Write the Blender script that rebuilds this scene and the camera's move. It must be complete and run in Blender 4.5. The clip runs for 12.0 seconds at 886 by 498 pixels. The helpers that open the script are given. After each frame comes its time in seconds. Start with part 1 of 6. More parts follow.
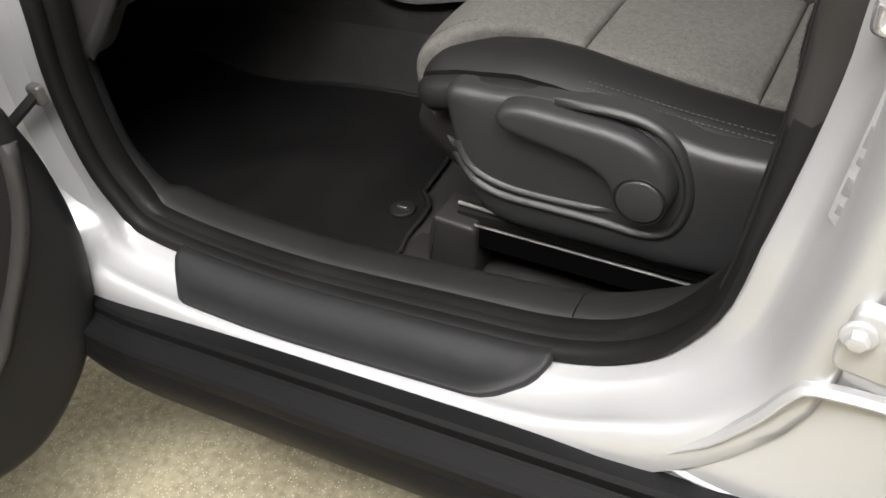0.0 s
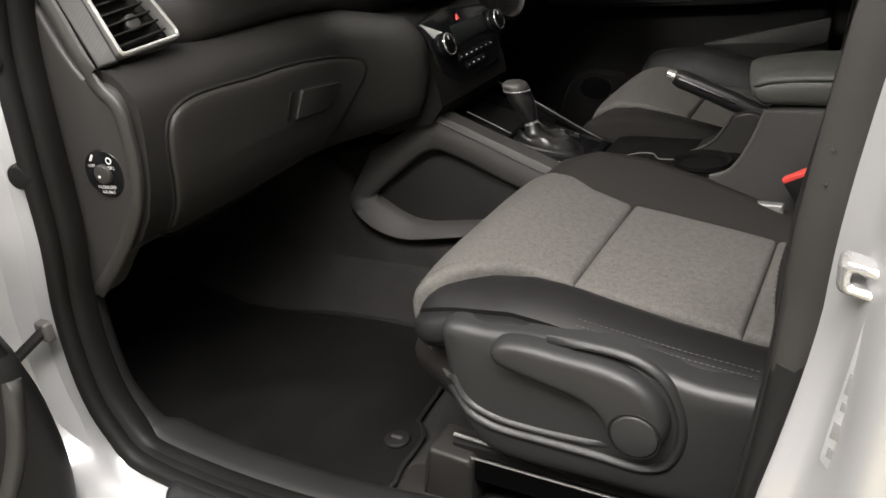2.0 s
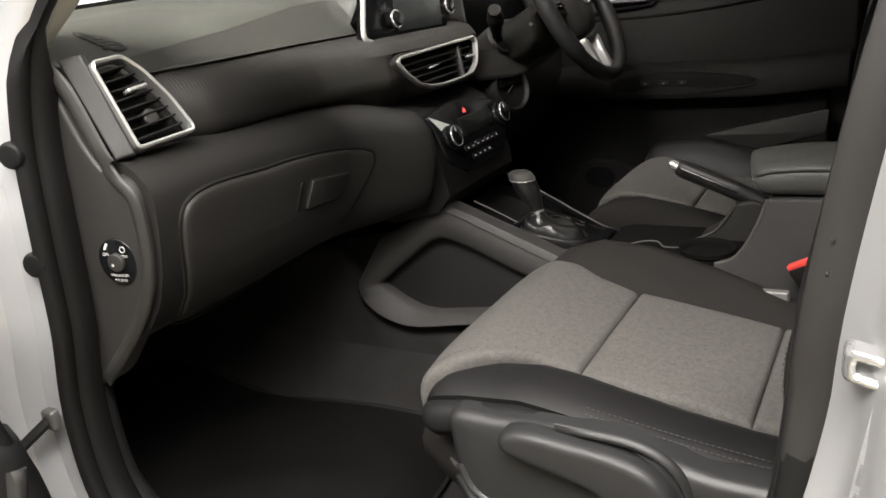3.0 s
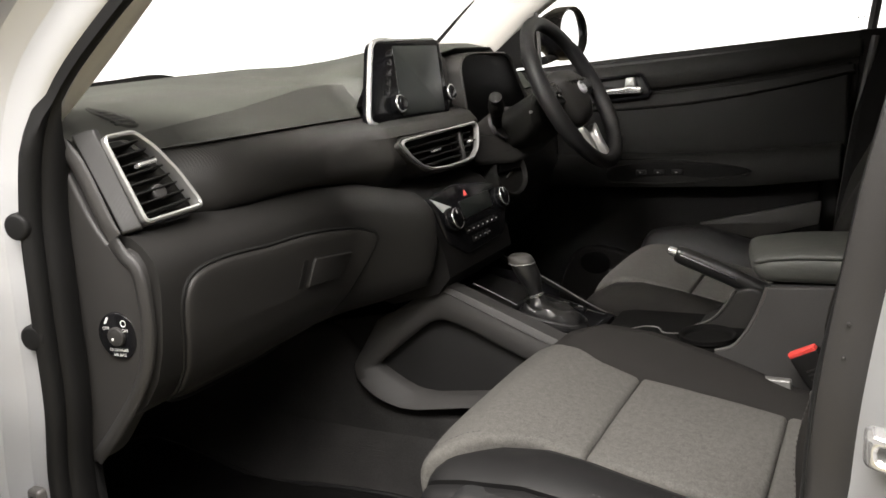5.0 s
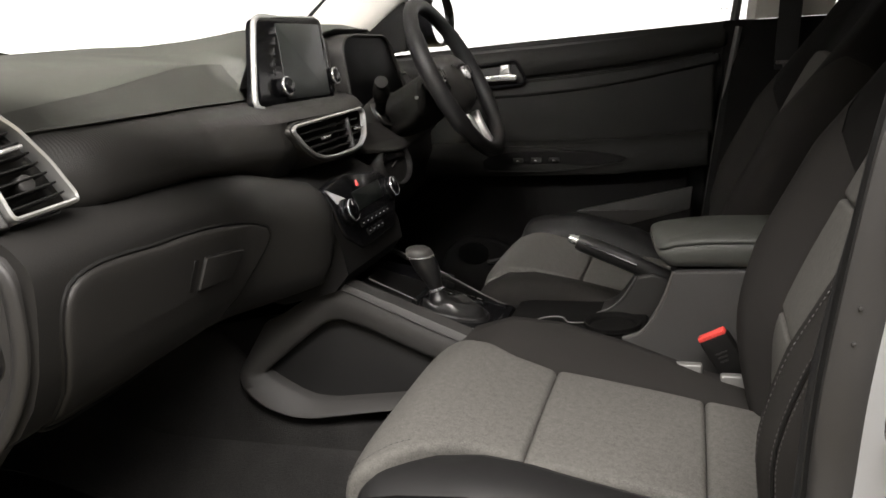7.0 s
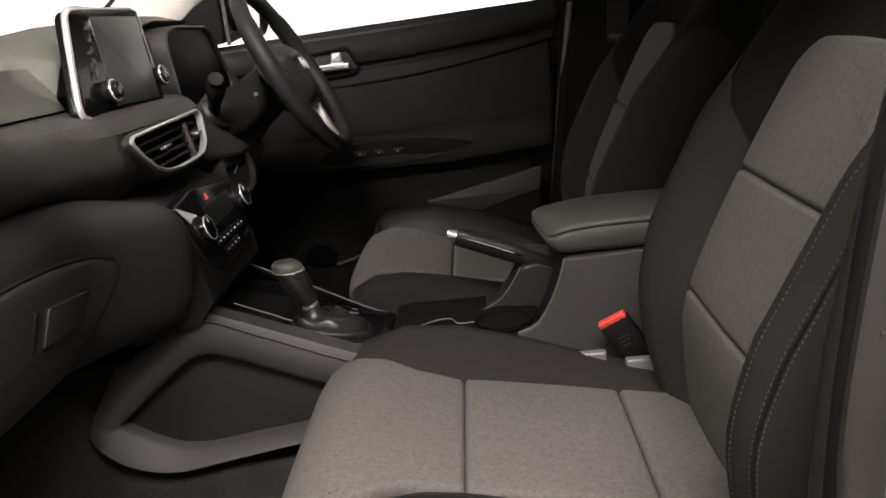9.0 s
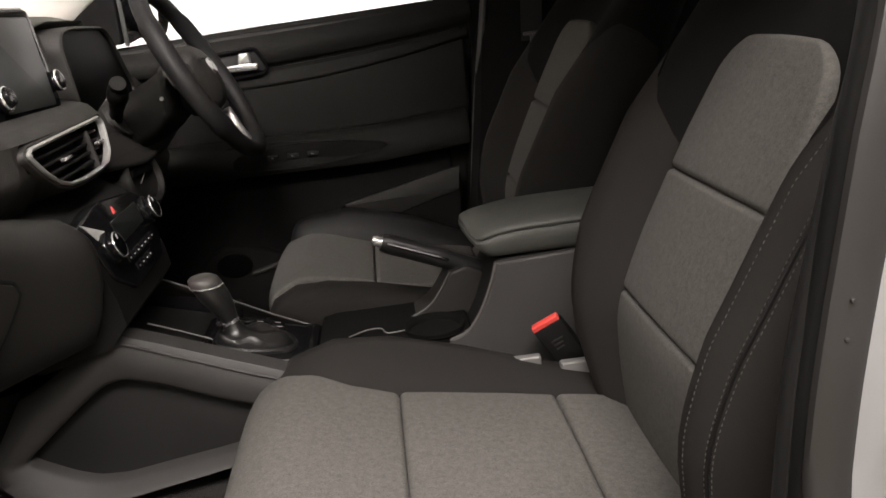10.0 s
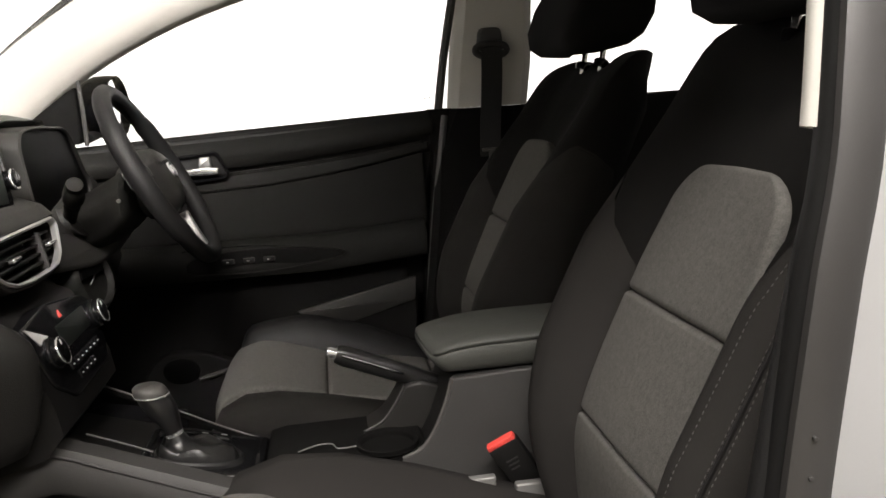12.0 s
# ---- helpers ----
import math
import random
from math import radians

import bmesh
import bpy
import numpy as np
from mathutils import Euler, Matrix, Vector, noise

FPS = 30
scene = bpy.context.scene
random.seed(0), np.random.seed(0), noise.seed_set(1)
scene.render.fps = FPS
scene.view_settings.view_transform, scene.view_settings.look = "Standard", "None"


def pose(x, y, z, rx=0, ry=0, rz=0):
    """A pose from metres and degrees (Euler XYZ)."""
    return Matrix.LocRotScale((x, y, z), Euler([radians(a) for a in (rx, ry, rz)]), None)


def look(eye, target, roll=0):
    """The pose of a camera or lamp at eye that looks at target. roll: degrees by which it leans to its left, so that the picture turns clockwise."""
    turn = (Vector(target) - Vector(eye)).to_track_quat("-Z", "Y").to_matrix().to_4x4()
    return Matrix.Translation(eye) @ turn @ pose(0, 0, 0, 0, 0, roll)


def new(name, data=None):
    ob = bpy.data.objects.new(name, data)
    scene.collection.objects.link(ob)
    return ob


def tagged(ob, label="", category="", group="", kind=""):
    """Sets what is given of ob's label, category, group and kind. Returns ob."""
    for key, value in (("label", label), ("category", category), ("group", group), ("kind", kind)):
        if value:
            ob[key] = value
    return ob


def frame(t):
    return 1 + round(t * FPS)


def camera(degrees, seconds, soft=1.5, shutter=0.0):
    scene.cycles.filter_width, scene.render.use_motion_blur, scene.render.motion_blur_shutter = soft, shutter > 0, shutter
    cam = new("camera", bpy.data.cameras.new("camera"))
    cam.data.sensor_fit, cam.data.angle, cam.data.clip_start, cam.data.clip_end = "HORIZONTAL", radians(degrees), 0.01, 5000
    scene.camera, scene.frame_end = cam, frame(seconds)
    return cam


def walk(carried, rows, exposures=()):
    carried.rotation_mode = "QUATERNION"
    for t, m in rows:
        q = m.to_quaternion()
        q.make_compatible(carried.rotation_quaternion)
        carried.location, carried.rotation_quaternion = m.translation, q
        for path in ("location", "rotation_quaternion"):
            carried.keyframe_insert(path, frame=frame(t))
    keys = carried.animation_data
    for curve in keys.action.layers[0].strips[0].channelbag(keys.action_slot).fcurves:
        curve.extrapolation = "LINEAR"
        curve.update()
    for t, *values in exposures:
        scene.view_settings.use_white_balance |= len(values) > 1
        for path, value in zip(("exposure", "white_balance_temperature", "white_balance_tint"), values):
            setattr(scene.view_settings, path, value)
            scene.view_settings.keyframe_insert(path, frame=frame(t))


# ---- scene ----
PATH = [
    (0, (0.5884, -1.3681, 1.1616), (-0.0610, -0.3959, 0.2219), -7.58),
    (0.5, (0.5881, -1.3703, 1.1777), (-0.0635, -0.3378, 0.3063), -6.80),
    (1, (0.5880, -1.3732, 1.1897), (-0.0765, -0.2834, 0.4018), -6.25),
    (1.5, (0.5865, -1.3809, 1.1963), (-0.0921, -0.2408, 0.4965), -6.06),
    (2, (0.5869, -1.3837, 1.2018), (-0.1076, -0.2071, 0.5827), -6.24),
    (2.5, (0.5909, -1.3863, 1.2048), (-0.1182, -0.1798, 0.6650), -6.41),
    (3, (0.5918, -1.3920, 1.2075), (-0.1283, -0.1643, 0.7342), -6.19),
    (5, (0.5721, -1.4037, 1.2035), (-0.1356, -0.1225, 0.8751), -4.66),
    (5.5, (0.5508, -1.3953, 1.2017), (-0.1084, -0.0887, 0.8724), -4.29),
    (6, (0.5158, -1.3896, 1.1981), (-0.0791, -0.0545, 0.8610), -3.58),
    (6.5, (0.4683, -1.3816, 1.1906), (-0.0520, -0.0180, 0.8442), -3.39),
    (7, (0.4332, -1.3673, 1.1909), (0.0040, 0.0238, 0.8297), -3.62),
    (7.2, (0.4232, -1.3617, 1.1937), (0.0349, 0.0394, 0.8245), -3.73),
    (9, (0.2896, -1.2674, 1.1976), (0.2132, 0.1725, 0.7845), -6.12),
    (9.5, (0.2708, -1.2378, 1.1999), (0.2851, 0.1998, 0.7719), -6.41),
    (10, (0.2601, -1.2245, 1.2051), (0.3496, 0.2075, 0.7678), -6.32),
    (10.5, (0.2532, -1.2260, 1.2117), (0.4018, 0.2085, 0.7995), -5.70),
    (11, (0.2546, -1.2240, 1.2130), (0.4262, 0.2234, 0.8586), -4.87),
    (11.5, (0.2546, -1.2178, 1.2151), (0.4367, 0.2398, 0.9113), -4.21),
    (12, (0.2550, -1.2136, 1.2171), (0.4491, 0.2505, 0.9553), -3.65),
]
cam = camera(56.21, 12.0, soft=1.6)
walk(cam, [(t, look(eye, target, roll)) for t, eye, target, roll in PATH], [(0.0, -.06, 6500, 12), (0.5, .08, 6500, 12), (1.0, .15, 6550, 12), (1.5, .19, 6600, 12), (2.1, .13, 6640, 12), (3.0, .13, 6680, 11.5), (5.0, .06, 6700, 12), (6.5, .0, 6720, 12), (7.2, .0, 6720, 12.5), (8.8, -.10, 6900, 17), (10.5, -.13, 6900, 16), (11.2, -.07, 6800, 13), (12.0, -.02, 6800, 13)])

# ---- world and light: plain white surroundings all round the car ----
world = bpy.data.worlds.new("studio")
scene.world = world
world.use_nodes = True
wn, wl = world.node_tree.nodes, world.node_tree.links
wn["Background"].inputs["Strength"].default_value = 1.0
w_coord = wn.new("ShaderNodeTexCoord")
w_sep = wn.new("ShaderNodeSeparateXYZ")
w_ramp = wn.new("ShaderNodeValToRGB")
wl.new(w_coord.outputs["Generated"], w_sep.inputs[0])
wl.new(w_sep.outputs["Z"], w_ramp.inputs["Fac"])
wl.new(w_ramp.outputs["Color"], wn["Background"].inputs["Color"])
w_ramp.color_ramp.elements[0].position, w_ramp.color_ramp.elements[0].color = 0.0, (1.0, 0.985, 0.96, 1)
w_ramp.color_ramp.elements[1].position, w_ramp.color_ramp.elements[1].color = 0.6, (1.25, 1.24, 1.22, 1)


def ceiling_lamp(x, y, z, sx, sy, watts):
    data = bpy.data.lights.new("studio_light", "AREA")
    data.shape, data.size, data.size_y, data.energy, data.color = "RECTANGLE", sx, sy, watts, (1, 0.982, 0.955)
    ob = new("studio_light", data)
    ob.matrix_world = look((x, y, z), (0.1, -0.5, 0.6))
    return ob


ceiling_lamp(0.9, -1.85, 3.15, 3.4, 0.4, 275)
ceiling_lamp(0.2, -2.46, 3.25, 5.0, .7, 195)


# ---- materials ----
def principled(name):
    m = bpy.data.materials.new(name)
    m.use_nodes = True
    n = m.node_tree.nodes
    return m, n, m.node_tree.links, n["Principled BSDF"]


def surface(name, colour, rough=0.6, metal=0.0, grain=900.0, bump=0.15, vary=0.12, patch=6.0, spec=0.5, coat=0.0,
            kind="noise", rough_vary=0.06, second=None, stretch=(1, 1, 1), depth=0.0006):
    """Base colour with fine grain relief, and soft wear patches at a larger scale."""
    m, n, l, b = principled(name)
    tc = n.new("ShaderNodeTexCoord")
    mp = n.new("ShaderNodeMapping")
    mp.inputs["Scale"].default_value = stretch
    l.new(tc.outputs["Object"], mp.inputs["Vector"])
    if kind == "cells":
        fine = n.new("ShaderNodeTexVoronoi")
        fine.inputs["Scale"].default_value = grain
        height = fine.outputs["Distance"]
    else:
        fine = n.new("ShaderNodeTexNoise")
        fine.inputs["Scale"].default_value, fine.inputs["Detail"].default_value = grain, 3
        height = fine.outputs["Fac"]
    l.new(mp.outputs["Vector"], fine.inputs["Vector"])
    broad = n.new("ShaderNodeTexNoise")
    broad.inputs["Scale"].default_value, broad.inputs["Detail"].default_value = patch, 4
    l.new(tc.outputs["Object"], broad.inputs["Vector"])
    add = n.new("ShaderNodeMath")
    add.operation = "MULTIPLY_ADD"
    l.new(height, add.inputs[0])
    add.inputs[1].default_value = 0.6
    half = n.new("ShaderNodeMath")
    half.operation = "MULTIPLY"
    half.inputs[1].default_value = 0.4
    l.new(broad.outputs["Fac"], half.inputs[0])
    l.new(half.outputs[0], add.inputs[2])
    ramp = n.new("ShaderNodeValToRGB")
    c = np.array(colour)
    c2 = np.array(second) if second else c
    ramp.color_ramp.elements[0].position, ramp.color_ramp.elements[1].position = 0.34, 0.66
    ramp.color_ramp.elements[0].color = (*(c * (1 - vary)), 1)
    ramp.color_ramp.elements[1].color = (*(c2 * (1 + vary)), 1)
    l.new(add.outputs[0], ramp.inputs["Fac"])
    l.new(ramp.outputs["Color"], b.inputs["Base Color"])
    rr = n.new("ShaderNodeMapRange")
    rr.inputs["From Min"].default_value, rr.inputs["From Max"].default_value = 0.3, 0.7
    rr.inputs["To Min"].default_value, rr.inputs["To Max"].default_value = rough - rough_vary, rough + rough_vary
    l.new(broad.outputs["Fac"], rr.inputs["Value"])
    l.new(rr.outputs["Result"], b.inputs["Roughness"])
    if bump:
        bp = n.new("ShaderNodeBump")
        bp.inputs["Strength"].default_value, bp.inputs["Distance"].default_value = bump, depth
        l.new(height, bp.inputs["Height"])
        l.new(bp.outputs["Normal"], b.inputs["Normal"])
    b.inputs["Metallic"].default_value = metal
    b.inputs["Specular IOR Level"].default_value = spec
    b.inputs["Coat Weight"].default_value = coat
    b.inputs["Coat Roughness"].default_value = 0.04
    return m


M = {
    "paint": surface("silver_paint", (.43, .434, .438), 0.34, 0.42, 2600, 0.05, 0.05, 4, coat=0.6, rough_vary=0.03),
    "rubber": surface("seal_rubber", (.0062, .0061, .0060), 0.55, 0, 700, 0.2, 0.2, 9, spec=0.16),
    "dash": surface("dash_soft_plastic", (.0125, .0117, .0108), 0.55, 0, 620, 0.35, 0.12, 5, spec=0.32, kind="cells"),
    # the dash plastic again, its colour scaled to about 0.7 for the lower pad
    "lowdash": surface("dash_plastic_darkened", (.0088, .0083, .0077), 0.55, 0, 620, 0.35, 0.12, 5, spec=0.32, kind="cells"),
    # lighter than dash; the green tint of light through the windscreen is painted in
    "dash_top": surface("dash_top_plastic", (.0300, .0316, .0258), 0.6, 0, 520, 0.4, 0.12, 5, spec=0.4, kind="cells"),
    "hard": surface("moulded_plastic", (.0175, .0167, .0160), 0.52, 0, 900, 0.3, 0.1, 6, spec=0.35, kind="cells"),
    "shield": surface("seat_shield_plastic", (.0170, .0172, .0175), 0.43, 0, 950, 0.3, 0.1, 6, spec=0.4, kind="cells"),
    "console": surface("console_plastic", (.0255, .0243, .0232), 0.6, 0, 900, 0.3, 0.1, 6, spec=0.4, kind="cells"),
    "gloss": surface("gloss_black", (0.005, 0.005, 0.0055), 0.14, 0, 900, 0.0, 0.1, 6, spec=0.34, rough_vary=0.03),
    "piano": surface("piano_black_plastic", (.0025, .0025, .0028), 0.10, 0, 900, 0.0, 0.1, 6, spec=0.14, rough_vary=0.02),
    "dark": surface("shadow_black_plastic", (.006, .0057, .0055), 0.6, 0, 800, 0.2, 0.1, 6, spec=0.2),
    "heather": surface("heather_fabric", (.0735, .0710, .0655), 0.92, 0, 520, 0.5, 0.30, 140, spec=0.15, stretch=(1, 1.6, 1), depth=0.0007),
    "fabric": surface("dark_grey_fabric", (.0160, .0148, .0138), 0.9, 0, 1500, 0.6, 0.22, 14, spec=0.12),
    "shoulder": surface("black_fabric", (.0062, .0058, .0055), 0.9, 0, 1500, 0.6, 0.22, 14, spec=0.10),
    "doorcard": surface("door_card_plastic", (.0070, .0070, .0072), 0.5, 0, 900, 0.3, 0.1, 6, spec=0.22, kind="cells"),
    "vinyl": surface("black_vinyl", (.0082, .0080, .0081), 0.54, 0, 950, 0.22, 0.12, 7, spec=0.2, kind="cells"),
    "lid": surface("armrest_vinyl", (.044, .0455, .0405), 0.55, 0, 520, 0.4, 0.1, 7, spec=0.45, kind="cells"),
    "carpet": surface("carpet", (0.016, 0.0155, 0.015), 0.97, 0, 750, 1.0, 0.35, 12, spec=0.1, depth=0.002),
    "carpet2": surface("tunnel_carpet", (.021, .0203, .0198), 0.97, 0, 600, 1.0, 0.4, 12, spec=0.05, depth=0.002),
    "mat": surface("mat_carpet", (.0058, .0056, .0055), 0.97, 0, 800, 1.0, 0.5, 10, spec=0.05, depth=0.002),
    "satin": surface("satin_silver", (0.46, 0.46, 0.45), 0.34, 0.75, 2000, 0.03, 0.04, 8),
    "chrome": surface("chrome", (0.80, 0.80, 0.80), 0.15, 0.85, 2000, 0.0, 0.03, 8, rough_vary=0.03),
    "steel": surface("zinc_steel", (0.42, 0.42, 0.41), 0.35, 1.0, 900, 0.2, 0.12, 20),
    "beige": surface("pale_pillar_trim", (0.46, 0.45, 0.415), 0.75, 0, 900, 0.3, 0.05, 5, spec=0.35),
    "lining": surface("headlining", (0.55, 0.54, 0.50), 0.95, 0, 900, 0.4, 0.05, 5, spec=0.1),
    "clad": surface("rocker_plastic", (.0045, .0045, .0047), 0.5, 0, 800, 0.35, 0.15, 6, spec=0.12, kind="cells"),
    "plate": surface("sill_plate_plastic", (.0086, .0089, .0094), 0.55, 0, 900, 0.45, 0.14, 6, spec=0.26, kind="cells"),
    "thread": surface("grey_thread", (0.062, 0.060, 0.058), 0.8, 0, 900, 0.1, 0.1, 20, spec=0.2),
    "red": surface("red_plastic", (0.62, 0.055, 0.045), 0.42, 0, 900, 0.05, 0.05, 20),
    "white": surface("white_print", (0.42, 0.42, 0.41), 0.6, 0, 900, 0.0, 0.05, 20),
    "label": surface("sticker_foil", (0.36, 0.365, 0.37), 0.45, 0.3, 600, 0.0, 0.15, 40),
    "labeldark": surface("sticker_print", (0.17, 0.17, 0.17), 0.5, 0, 600, 0.0, 0.2, 90),
    "mirror": surface("mirror_glass", (0.85, 0.86, 0.87), 0.02, 1.0, 900, 0.0, 0.0, 5, rough_vary=0.0),
    "screen": surface("screen_glass", (0.010, 0.012, 0.011), 0.30, 0, 900, 0.0, 0.05, 5, spec=0.32, rough_vary=0.0),
    "belt": surface("belt_webbing", (0.014, 0.014, 0.014), 0.75, 0, 1300, 0.5, 0.15, 14, spec=0.3),
    # darker than the plastic itself: shade on the driver's side is in the colour
    "door": surface("shaded_black_plastic", (.0064, .0062, .0056), 0.66, 0, 620, 0.3, 0.12, 5, spec=0.09, kind="cells"),
    # near-black without sheen: the shade of hollows put into the colour
    "void": surface("unlit_black", (.0013, .0013, .0013), 0.5, 0, 900, 0.0, 0.1, 6, spec=0.03),
    "fascia": surface("dash_face_plastic", (.0225, .0230, .0195), 0.58, 0, 560, 0.35, 0.12, 5, spec=0.34, kind="cells"),
    "badge": surface("bright_badge", (.30, .30, .30), 0.4, 0.3, 900, 0.0, 0.04, 20),
    "silltrim": surface("sill_trim_plastic", (.0108, .0106, .0106), 0.5, 0, 900, 0.3, 0.1, 6, spec=0.28, kind="cells"),
    "leather": surface("smooth_black_leather", (.0120, .0118, .0118), 0.34, 0, 420, 0.25, 0.12, 7, spec=0.5, coat=0.15, kind="cells"),
    # flat black with the shade of the lower far door in its colour
    "flat_black": surface("shaded_flat_black", (.0048, .0046, .0044), 0.9, 0, 900, 0.3, 0.2, 9, spec=0.06),
    # seal rubber made lighter: the light on the rear pillar seal, as colour
    "lip": surface("lit_seal_rubber", (.0155, .0146, .0140), 0.52, 0, 1200, 0.2, 0.12, 9, spec=0.42),
    # pale so that the added unseen walls throw fill light back
    "bounce_wall": surface("bounce_wall_paint", (.57, .561, .545), 0.8, 0, 60, 0.1, 0.06, 1.5, spec=0.3),
    "linegrey": surface("thin_silver_trim", (.22, .22, .215), 0.42, 0.5, 900, 0.0, 0.08, 20),
    "capgrey": surface("satin_grey_plastic", (.13, .128, .122), 0.38, 0.2, 900, 0.05, 0.06, 20),
    "capdark": surface("dark_satin_plastic", (.055, .052, .049), 0.45, 0, 900, 0.05, 0.06, 20, spec=0.5),
    "greytrim": surface("grey_pillar_trim", (.040, .039, .037), 0.6, 0, 900, 0.3, 0.08, 6, spec=0.4),
}


def concrete():
    m, n, l, b = principled("concrete_floor")
    tc = n.new("ShaderNodeTexCoord")
    big, mid, chip = n.new("ShaderNodeTexNoise"), n.new("ShaderNodeTexNoise"), n.new("ShaderNodeTexVoronoi")
    big.inputs["Scale"].default_value, big.inputs["Detail"].default_value = 3.0, 6
    mid.inputs["Scale"].default_value, mid.inputs["Detail"].default_value = 60.0, 4
    chip.inputs["Scale"].default_value = 150.0
    for x in (big, mid, chip):
        l.new(tc.outputs["Object"], x.inputs["Vector"])
    r1, r2 = n.new("ShaderNodeValToRGB"), n.new("ShaderNodeValToRGB")
    r1.color_ramp.elements[0].position, r1.color_ramp.elements[0].color = 0.36, (0.17, 0.148, 0.095, 1)
    r1.color_ramp.elements[1].position, r1.color_ramp.elements[1].color = 0.64, (0.33, 0.30, 0.205, 1)
    mix = n.new("ShaderNodeMath")
    mix.operation = "MULTIPLY_ADD"
    mix.inputs[1].default_value, mix.inputs[2].default_value = 0.5, 0.0
    l.new(mid.outputs["Fac"], mix.inputs[0])
    add = n.new("ShaderNodeMath")
    add.operation = "MULTIPLY_ADD"
    add.inputs[1].default_value = 0.5
    l.new(big.outputs["Fac"], add.inputs[0])
    l.new(mix.outputs[0], add.inputs[2])
    l.new(add.outputs[0], r1.inputs["Fac"])
    r2.color_ramp.elements[0].position, r2.color_ramp.elements[0].color = 0.13, (1, 1, 1, 1)
    r2.color_ramp.elements[1].position, r2.color_ramp.elements[1].color = 0.22, (0, 0, 0, 1)
    l.new(chip.outputs["Distance"], r2.inputs["Fac"])
    mc = n.new("ShaderNodeMix")
    mc.data_type = "RGBA"
    l.new(r2.outputs["Color"], mc.inputs["Factor"])
    l.new(r1.outputs["Color"], mc.inputs["A"])
    mc.inputs["B"].default_value = (0.50, 0.47, 0.37, 1)
    l.new(mc.outputs["Result"], b.inputs["Base Color"])
    b.inputs["Roughness"].default_value = 0.7
    bp = n.new("ShaderNodeBump")
    bp.inputs["Strength"].default_value, bp.inputs["Distance"].default_value = 0.4, 0.002
    l.new(mid.outputs["Fac"], bp.inputs["Height"])
    l.new(bp.outputs["Normal"], b.inputs["Normal"])
    return m


M["concrete"] = concrete()


def ribbed():
    """Soft plastic with a fine moulded wave pattern."""
    m = surface("ribbed_trim", (.016, .0157, .0152), 0.52, 0, 900, 0.2, 0.1, 6, spec=0.4)
    n, l = m.node_tree.nodes, m.node_tree.links
    tc = n.new("ShaderNodeTexCoord")
    mp = n.new("ShaderNodeMapping")
    mp.inputs["Rotation"].default_value = (radians(38), 0, 0)
    wv = n.new("ShaderNodeTexWave")
    wv.bands_direction = "Y"
    wv.inputs["Scale"].default_value, wv.inputs["Distortion"].default_value, wv.inputs["Detail"].default_value = 115.0, 0.5, 0
    l.new(tc.outputs["Object"], mp.inputs["Vector"])
    l.new(mp.outputs["Vector"], wv.inputs["Vector"])
    bp = n.new("ShaderNodeBump")
    bp.inputs["Strength"].default_value, bp.inputs["Distance"].default_value = 0.13, 0.0006
    l.new(wv.outputs["Fac"], bp.inputs["Height"])
    l.new(bp.outputs["Normal"], n["Principled BSDF"].inputs["Normal"])
    return m


M["ribbed"] = ribbed()


def rib_fade():
    """Soft dash plastic whose fine moulded ribs fade out over the bolster."""
    m = surface("dash_bolster_plastic", (.0125, .0117, .0108), 0.55, 0, 620, 0.35, 0.12, 5, spec=0.32, kind="cells")
    n, l = m.node_tree.nodes, m.node_tree.links
    geo, sep, wv = n.new("ShaderNodeNewGeometry"), n.new("ShaderNodeSeparateXYZ"), n.new("ShaderNodeTexWave")
    wv.bands_direction = "Y"
    wv.inputs["Scale"].default_value, wv.inputs["Distortion"].default_value, wv.inputs["Detail"].default_value = 70.0, 0.3, 0
    l.new(geo.outputs["Position"], wv.inputs["Vector"])
    l.new(geo.outputs["Position"], sep.inputs[0])
    up, along, mul, bp = n.new("ShaderNodeMapRange"), n.new("ShaderNodeMapRange"), n.new("ShaderNodeMath"), n.new("ShaderNodeBump")
    for node, axis_, lo, hi, a, b in ((up, "Z", 1.082, 1.108, 0, 1), (along, "Y", -.48, -.24, .22, .85)):
        node.interpolation_type = "SMOOTHSTEP"
        node.inputs["From Min"].default_value, node.inputs["From Max"].default_value = lo, hi
        node.inputs["To Min"].default_value, node.inputs["To Max"].default_value = a, b
        l.new(sep.outputs[axis_], node.inputs["Value"])
    mul.operation = "MULTIPLY"
    l.new(up.outputs["Result"], mul.inputs[0])
    l.new(along.outputs["Result"], mul.inputs[1])
    l.new(mul.outputs[0], bp.inputs["Strength"])
    bp.inputs["Distance"].default_value = 0.0012
    l.new(wv.outputs["Fac"], bp.inputs["Height"])
    l.new(n["Bump"].outputs["Normal"], bp.inputs["Normal"])
    l.new(bp.outputs["Normal"], n["Principled BSDF"].inputs["Normal"])
    return m


M["bolster"] = rib_fade()


def glass():
    m, n, l, b = principled("window_glass")
    b.inputs["Base Color"].default_value = (1, 1, 1, 1)
    b.inputs["Roughness"].default_value = 0.0
    b.inputs["IOR"].default_value = 1.05
    b.inputs["Transmission Weight"].default_value = 1.0
    return m


M["glass"] = glass()

# ---- mesh tools ----
BASE = {}


def thing(name, at, label, category, group="", kind=""):
    ob = new(name)
    ob.location = at
    ob.empty_display_size = 0.05
    BASE[ob.name] = Vector(at)
    return tagged(ob, label, category, group, kind)


